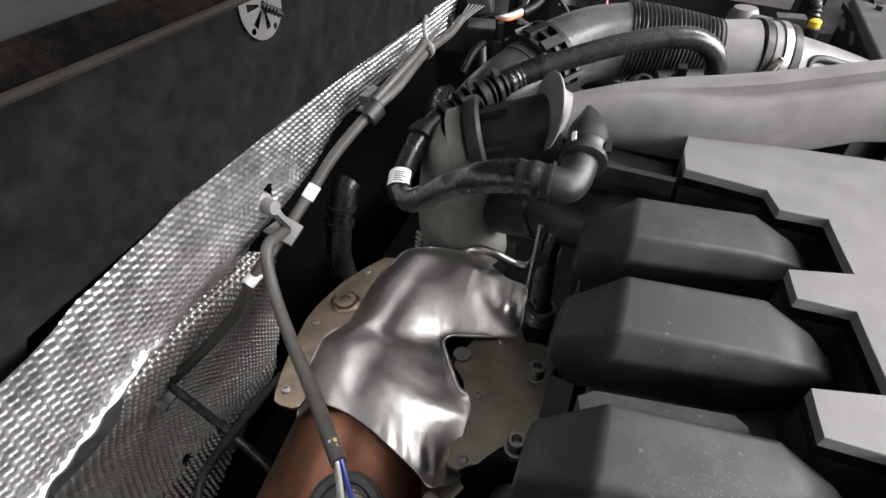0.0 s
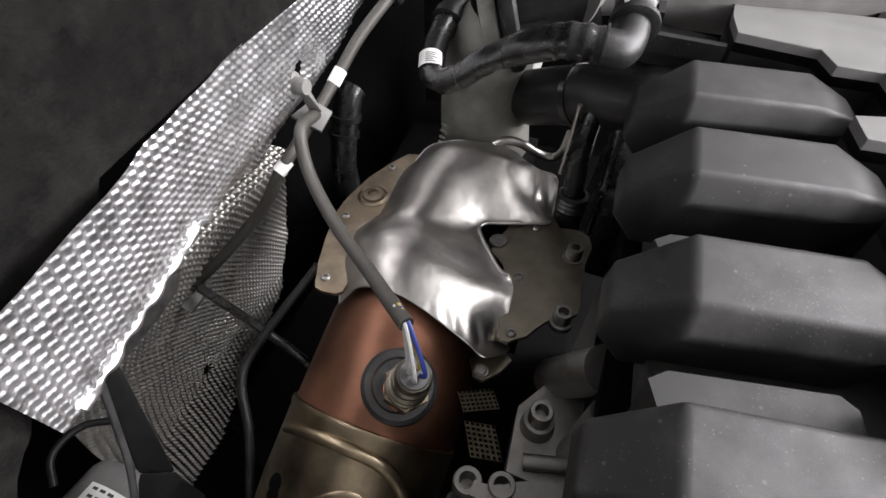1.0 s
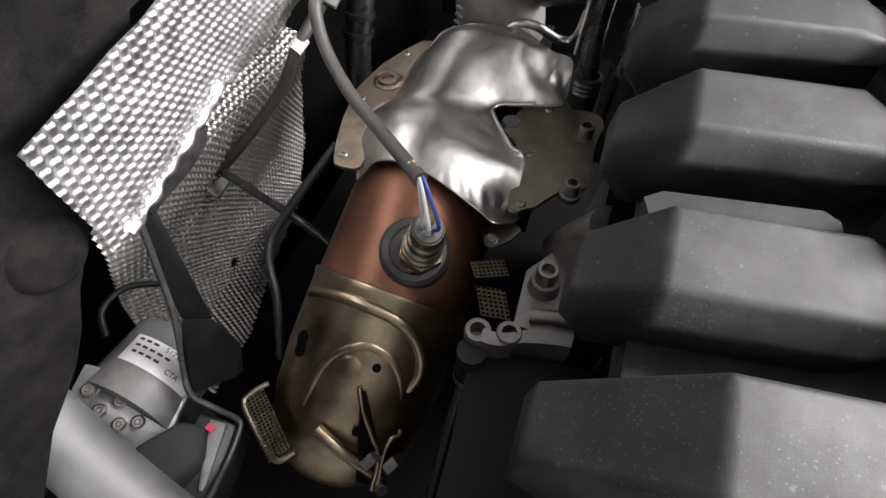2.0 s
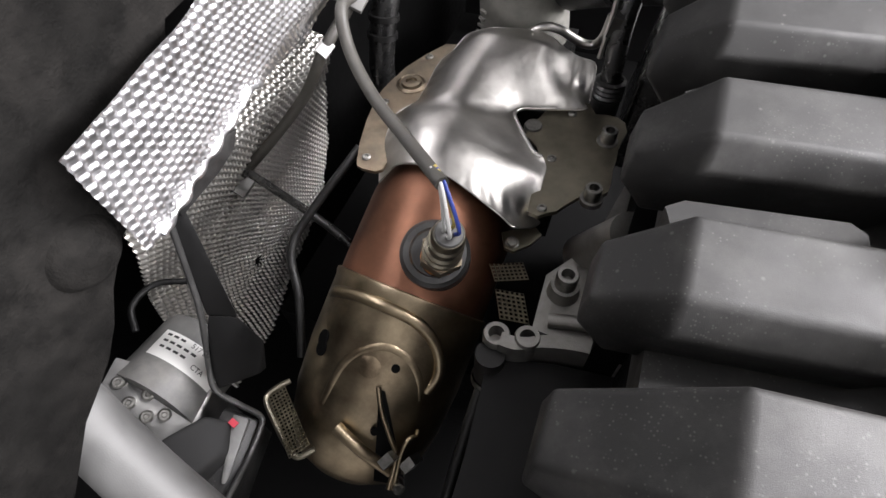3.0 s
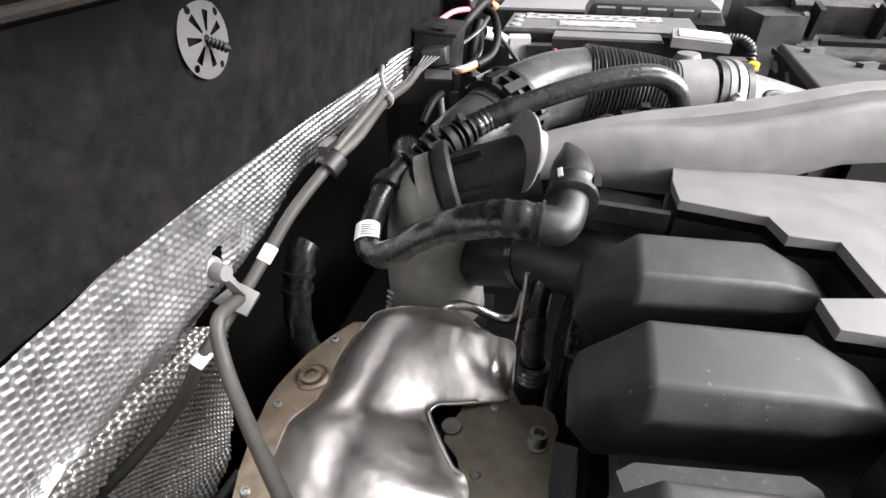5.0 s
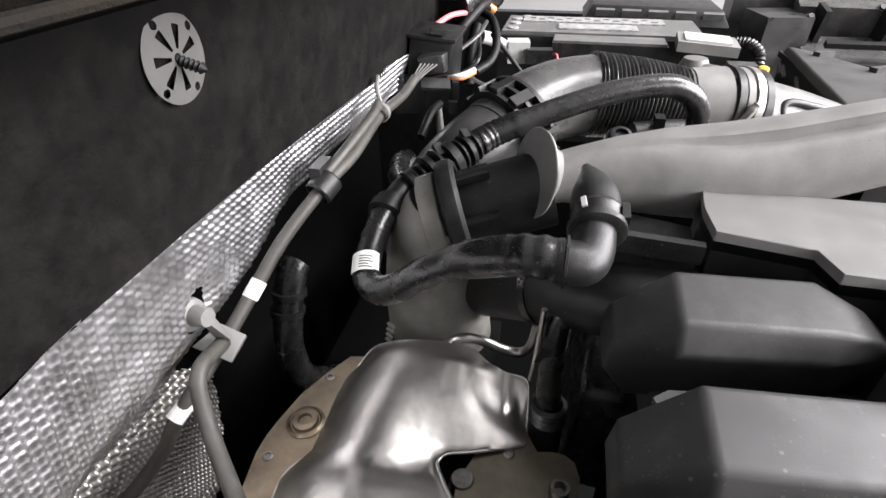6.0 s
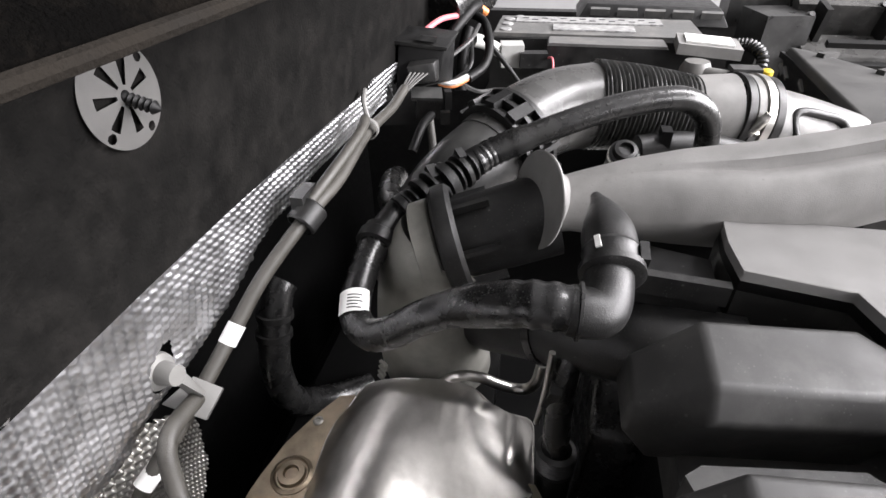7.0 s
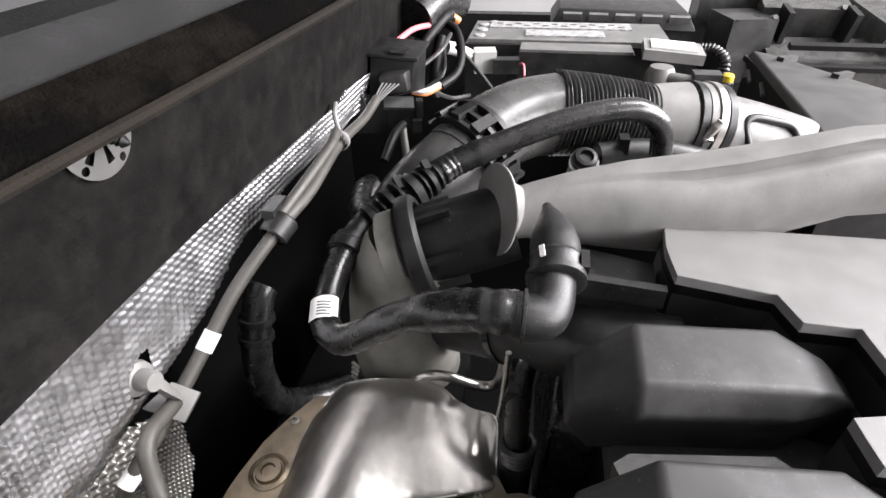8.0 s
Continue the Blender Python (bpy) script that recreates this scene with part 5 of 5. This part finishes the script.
for k in range(5):
    bm = bmesh.new()
    tube(bm, [(-0.262 + 0.002 * k, 0.802, 1.062), (-0.259 + 0.004 * k, 0.814, 1.071), (-0.255 + 0.006 * k, 0.826, 1.079)], 0.0013, 6)
    part("wire", bm, WASHER, relay, "pale wire")
bm = bmesh.new()
tube(bm, [(-0.232, 0.832, 1.016), (-0.228, 0.822, 1.000), (-0.222, 0.806, 0.978), (-0.220, 0.795, 0.96)], 0.0058, 12)
part("lead", bm, SLEEVE, relay, "grey sleeved lead")
for k, (m, pts) in enumerate(((W_ORANGE, [(-0.235, 0.915, 1.038), (-0.215, 0.925, 1.032), (-0.195, 0.95, 1.036)]), (W_WHITE, [(-0.235, 0.912, 1.042), (-0.215, 0.922, 1.037), (-0.195, 0.946, 1.041)]), (W_PINK, [(-0.262, 0.93, 1.108), (-0.245, 0.985, 1.116), (-0.225, 1.04, 1.112)]))):
    bm = bmesh.new()
    tube(bm, pts, 0.0045, 8)
    part("wire", bm, m, relay)
har = thing("wire_harness", (-0.2, 1.05, 1.0), "black taped wire harness bending to the battery", "cable")
for pts, r in (([(-0.195, 0.95, 1.036), (-0.175, 0.99, 1.045), (-0.170, 1.02, 1.07), (-0.185, 1.06, 1.098), (-0.215, 1.08, 1.11)], 0.010), ([(-0.25, 0.98, 1.05), (-0.235, 1.01, 1.085), (-0.21, 1.06, 1.115), (-0.20, 1.09, 1.12)], 0.012), ([(-0.225, 1.04, 1.112), (-0.21, 1.08, 1.118), (-0.195, 1.10, 1.11)], 0.010), ([(-0.18, 1.03, 1.08), (-0.15, 1.05, 1.04), (-0.12, 1.06, 1.0)], 0.006), ([(-0.23, 0.72, 1.01), (-0.225, 0.76, 1.03), (-0.222, 0.80, 1.03)], 0.008), ([(-0.215, 1.0, 1.0), (-0.215, 1.02, 1.05), (-0.21, 1.05, 1.09)], 0.014)):
    bm = bmesh.new()
    tube(bm, pts, r * 0.75, 12)
    part("branch", bm, DULL, har)
for pts in ([(-0.21, 0.95, 1.03), (-0.185, 1.00, 1.00), (-0.16, 1.06, 0.985)], [(-0.225, 0.93, 1.07), (-0.195, 0.97, 1.09), (-0.19, 1.03, 1.10)], [(-0.235, 0.96, 1.02), (-0.20, 1.00, 1.04), (-0.205, 1.05, 1.07)]):
    bm = bmesh.new()
    tube(bm, pts, 0.0035, 8)
    part("thin_wire", bm, PIPE, har)
bm = bmesh.new()
tube(bm, [(-0.255, 1.04, 1.12), (-0.23, 1.11, 1.14), (-0.20, 1.16, 1.13)], 0.035, 20)
part("grommet", bm, RUBBER, har, "black rubber grommet")
bm = bmesh.new()
tube(bm, [(-0.200, 1.095, 1.115), (-0.188, 1.105, 1.105)], 0.0075, 10)
part("tip", bm, W_ORANGE, har, "orange wire ends")

vh = thing("heater_hose", (-0.455, 0.66, 0.5), "black rubber heater hose standing upright", "hose")
bm = bmesh.new()
tube(bm, [(-0.452, 0.705, 0.775), (-0.455, 0.690, 0.765), (-0.457, 0.672, 0.735), (-0.460, 0.655, 0.69), (-0.463, 0.645, 0.62), (-0.455, 0.66, 0.54), (-0.42, 0.72, 0.48), (-0.36, 0.78, 0.46)], 0.025, 24)
part("rubber", bm, RUBBER, vh)
for q in ((-0.457, 0.672, 0.735), (-0.459, 0.660, 0.705)):
    bm = bmesh.new()
    lathe(bm, [(0.024, -0.006), (0.029, -0.005), (0.029, 0.005), (0.024, 0.006)], along(q, (0.03, 0.25, 1)), 28)
    part("clamp", bm, PLASTIC, vh)
# Casing coloured near-black in place of the shade at this depth.
solo("gearbox", box((-0.22, 0.62, 0.33), (0.5, 0.9, 0.28), None, 0.03, 3), BLACK, "gearbox casing deep in the bay, shade-black", "gearbox", "structure")

# ---- brake unit corner ----
abs_u = thing("brake_control_unit", (-0.37, -0.05, 0.62), "silver brake control unit with motor can and paper label", "brake unit")
bm = bmesh.new()
MW = V(-0.04, -0.93, 0.15).normalized()
lathe(bm, [(0, 0), (0.040, 0), (0.047, 0.003), (0.050, 0.010), (0.050, 0.085), (0, 0.085)], along((-0.374, 0.012, 0.733), MW), 40)
part("motor_can", bm, GREY, abs_u, "grey motor can")
MB = along((-0.374, 0.012, 0.733), MW)
LW = MB.to_3x3().inverted() @ V(0.45, -0.1, 0.8)
LA = math.degrees(math.atan2(LW.y, LW.x))
bm = bmesh.new()
lathe(bm, [(0.0504, 0.026), (0.0504, 0.056)], MB, 24, LA - 46, LA + 46)
part("label", bm, LABEL_MAT, abs_u, "white printed label")
for h0, a0, n in ((0.029, 14, 3), (0.036, -6, 5), (0.043, 2, 4)):
    for k in range(n):
        bm = bmesh.new()
        a = LA + a0 + 9.5 * k
        lathe(bm, [(0.0507, h0), (0.0507, h0 + 0.0026)], MB, 3, a, a + 6.5)
        part("print_bar", bm, INK, abs_u)


def lettering(words, size, m, parent, label):
    """Raised flat lettering in the built-in font, lying in the x and y of m."""
    curve = bpy.data.curves.new("lettering", "FONT")
    curve.body, curve.size, curve.extrude, curve.align_x, curve.align_y = words, size, 0.0002, "CENTER", "CENTER"
    raw = bpy.data.objects.new("lettering", curve)
    me = bpy.data.meshes.new_from_object(raw)
    bpy.data.objects.remove(raw)
    bm = bmesh.new()
    bm.from_mesh(me)
    bpy.data.meshes.remove(me)
    bmesh.ops.transform(bm, matrix=m, verts=bm.verts)
    return part("lettering", bm, INK, parent, label)


def can_face(deg, h):
    """A pose on the motor can with x round the can and z outwards."""
    out = MB.to_3x3() @ V(math.cos(radians(deg)), math.sin(radians(deg)), 0)
    up = -(MB.to_3x3() @ V(0, 0, 1))
    side = up.cross(out)
    return Matrix.Translation(MB @ V(0.0506 * math.cos(radians(deg)), 0.0506 * math.sin(radians(deg)), h)) @ Matrix((side, up, out)).transposed().to_4x4()


lettering("517 DK", 0.0075, can_face(LA - 8, 0.0305), abs_u, "printed part number")
lettering("CTA", 0.0075, can_face(LA - 17, 0.0475), abs_u, "printed letters")
part("block", hull([V(*p) for p in ((-0.412, -0.050, 0.795), (-0.325, -0.035, 0.752), (-0.322, -0.095, 0.738), (-0.405, -0.115, 0.785), (-0.42, -0.05, 0.66), (-0.33, -0.035, 0.64), (-0.33, -0.10, 0.64), (-0.42, -0.12, 0.66))], 0.003), MACHINED, abs_u)
for p in ((-0.368, -0.068, 0.7765), (-0.378, -0.082, 0.7800), (-0.360, -0.086, 0.7690), (-0.395, -0.070, 0.789), (-0.348, -0.078, 0.7635)):
    bm = bmesh.new()
    lathe(bm, [(0.0062, -0.004), (0.0062, 0.0015), (0.0045, 0.003), (0.003, 0.003), (0.002, 0.001), (0, 0.001)], along(p, (0.45, -0.1, 0.88)), 16)
    part("plug_screw", bm, BOLT, abs_u)
part("connector", hull([V(*p) for p in ((-0.330, -0.102, 0.778), (-0.308, -0.065, 0.769), (-0.287, -0.060, 0.758), (-0.274, -0.087, 0.758), (-0.283, -0.120, 0.772), (-0.330, -0.10, 0.73), (-0.30, -0.06, 0.72), (-0.274, -0.087, 0.72), (-0.283, -0.12, 0.73))], 0.006, 3), PAINT, abs_u, "dark grey connector hood")
part("socket_frame", hull([V(*p) for p in ((-0.303, -0.048, 0.752), (-0.270, -0.046, 0.735), (-0.256, -0.120, 0.735), (-0.300, -0.120, 0.750), (-0.303, -0.048, 0.69), (-0.270, -0.046, 0.69), (-0.256, -0.12, 0.69), (-0.30, -0.12, 0.69))], 0.003), PLASTIC, abs_u)
part("lock_slide", hull([V(*p) for p in ((-0.290, -0.052, 0.752), (-0.276, -0.050, 0.745), (-0.262, -0.110, 0.744), (-0.267, -0.112, 0.746), (-0.29, -0.052, 0.742), (-0.276, -0.05, 0.738))], 0.0015), GREY, abs_u, "pale grey lock slide")
part("red_lock", box((-0.283, -0.060, 0.755), (0.008, 0.006, 0.005), pose(0, 0, 0, 0, 22, -15), 0.001), RED, abs_u, "red locking pin")
bm = bmesh.new()
tube(bm, [(-0.415, -0.02, 0.79), (-0.43, 0.0, 0.80), (-0.425, 0.03, 0.80), (-0.40, 0.05, 0.79)], 0.0035, 10)
part("brake_pipe", bm, DULL, abs_u)

strut = thing("support_strut", (-0.30, 0.0, 0.72), "black pressed steel strut beside the brake unit", "bracket")
part("arm", hull([V(*p) for p in ((-0.330, 0.046, 0.955), (-0.320, 0.052, 0.949), (-0.319, 0.018, 0.881), (-0.303, 0.026, 0.873), (-0.314, 0.003, 0.847), (-0.292, 0.016, 0.835), (-0.335, 0.045, 0.94), (-0.318, 0.010, 0.84))], 0.002), DULL, strut)
part("foot", hull([V(*p) for p in ((-0.314, 0.003, 0.850), (-0.292, 0.016, 0.838), (-0.276, 0.014, 0.801), (-0.276, -0.011, 0.773), (-0.303, -0.041, 0.781), (-0.311, -0.028, 0.800), (-0.31, -0.03, 0.76), (-0.28, 0.0, 0.76))], 0.003), DULL, strut)
bm = bmesh.new()
tube(bm, [(-0.331, 0.045, 0.957), (-0.322, 0.017, 0.884), (-0.317, 0.001, 0.850), (-0.313, -0.026, 0.803), (-0.304, -0.042, 0.783), (-0.285, -0.043, 0.760), (-0.268, -0.043, 0.741), (-0.262, -0.055, 0.739), (-0.257, -0.084, 0.741), (-0.248, -0.120, 0.757)], 0.003, 10, 8)
part("rim", bm, PIPE, strut, "worn bright edge")
solo("wedge_plate", hull([V(x, y, z) for y, z in ((0.118, 0.978), (0.106, 0.966), (0.082, 0.962), (0.056, 0.966), (0.034, 0.962), (0.036, 0.974), (0.051, 0.981), (0.082, 0.985), (0.1, 0.984)) for x in (-0.300, -0.305)], 0.001), PLASTIC, "black plastic wedge under the foil strip", "bracket")
bm = bmesh.new()
tube(bm, [(-0.42, -0.085, 0.90), (-0.30, -0.125, 0.845), (-0.21, -0.150, 0.805), (-0.10, -0.18, 0.755)], 0.026, 28)
brace = thing("brace_tube", (-0.25, -0.14, 0.80), "silver metal brace tube by the brake unit", "tube")
part("tube", bm, SILVER, brace)
bm = bmesh.new()
lathe(bm, [(0.0255, -0.006), (0.0275, -0.004), (0.0275, 0.004), (0.0255, 0.006)], along((-0.405, -0.090, 0.893), (0.12, -0.04, -0.055)), 28)
part("collar", bm, SILVER, brace, "rolled end collar")
bm = bmesh.new()
tube(bm, [(-0.275, 0.245, 0.85), (-0.318, 0.165, 0.793), (-0.322, 0.128, 0.773), (-0.298, 0.089, 0.744), (-0.28, 0.04, 0.70)], 0.0052, 12)
solo("drain_tube", bm, PLASTIC, "dull dark drain tube beside the converter", "tube")

# perforated screens by the converter
def perforated(c, ax, bx, na, nb, pitch):
    bm = bmesh.new()
    ax, bx = V(*ax).normalized(), V(*bx).normalized()
    n = ax.cross(bx)
    for i in range(na):
        for j in range(nb):
            p = V(*c) + ax * pitch * i + bx * pitch * j
            ring = [p + ax * (pitch / 2) * s + bx * (pitch / 2) * t for s, t in ((-1, -1), (1, -1), (1, 1), (-1, 1))]
            inner = [p + ax * (pitch * 0.27) * s + bx * (pitch * 0.27) * t for s, t in ((-1, -1), (1, -1), (1, 1), (-1, 1))]
            a, b = [bm.verts.new(q) for q in ring], [bm.verts.new(q - n * 0.0012) for q in inner]
            for k in range(4):
                bm.faces.new((a[k], a[(k + 1) % 4], b[(k + 1) % 4], b[k]))
    return bm


scr = thing("perforated_screen", (-0.25, -0.01, 0.68), "perforated steel edge of the converter shield", "heat shield")
part("mesh", perforated((-0.262, -0.008, 0.742), (0.058, -0.046, 0.0), (-0.012, -0.018, 0.0), 19, 6, 0.0038), STEEL_OLIVE, scr)
bm = bmesh.new()
tube(bm, [(-0.258, 0.000, 0.742), (-0.268, -0.012, 0.742), (-0.272, -0.026, 0.741), (-0.250, -0.044, 0.740), (-0.226, -0.060, 0.739), (-0.212, -0.064, 0.739), (-0.200, -0.052, 0.740)], 0.0030, 8)
part("edge", bm, STEEL_OLIVE, scr)
scr2 = thing("gasket_mesh", (-0.06, 0.14, 0.80), "embossed steel gasket edge beside the converter", "heat shield")
part("mesh", perforated((-0.092, 0.172, 0.800), (0.031, 0.013, 0.0), (0.010, -0.016, 0.0), 8, 5, 0.0045), STEEL_OLIVE, scr2)
part("mesh", perforated((-0.077, 0.145, 0.798), (0.030, 0.004, 0.0), (0.013, -0.028, 0.0), 6, 7, 0.0050), STEEL_OLIVE, scr2)

# clamp bracket on the converter
ck = thing("converter_clamp", (-0.15, -0.02, 0.70), "brass-coloured clamp strap with bolt on the converter", "clamp")
# Black sheet on the uncut shell paints the shade inside the opening.
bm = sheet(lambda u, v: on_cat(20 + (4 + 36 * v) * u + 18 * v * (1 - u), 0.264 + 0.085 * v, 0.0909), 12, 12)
part("opening", bm, BLACK, ck, "black sheet drawn for the shaded opening in the shell")
bm = bmesh.new()
tube(bm, [on_cat(19, 0.262, 0.092), on_cat(26, 0.282, 0.094), on_cat(37, 0.304, 0.096), on_cat(44, 0.320, 0.099), on_cat(46, 0.350, 0.101)], 0.0026, 10)
part("strap", bm, GOLD, ck)
bm = bmesh.new()
tube(bm, [on_cat(54, 0.292, 0.094), on_cat(52, 0.296, 0.099), on_cat(47, 0.300, 0.100), on_cat(46, 0.315, 0.100), on_cat(49, 0.350, 0.101)], 0.0026, 10)
part("hook", bm, GOLD, ck, "bent end of the strap")
part("clamp_plate", box(on_cat(40, 0.322, 0.100), (0.010, 0.014, 0.022), pose(0, 0, 0, 25, 10, -30), 0.002), BOLT, ck)
part("clamp_plate", box(on_cat(55, 0.322, 0.100), (0.010, 0.014, 0.026), pose(0, 0, 0, 25, 10, -30), 0.002), BOLT, ck)
hex_bolt(on_cat(52, 0.345, 0.096), (0.5, -0.5, 0.6), 0.006, 0.012, ck, socket=False)
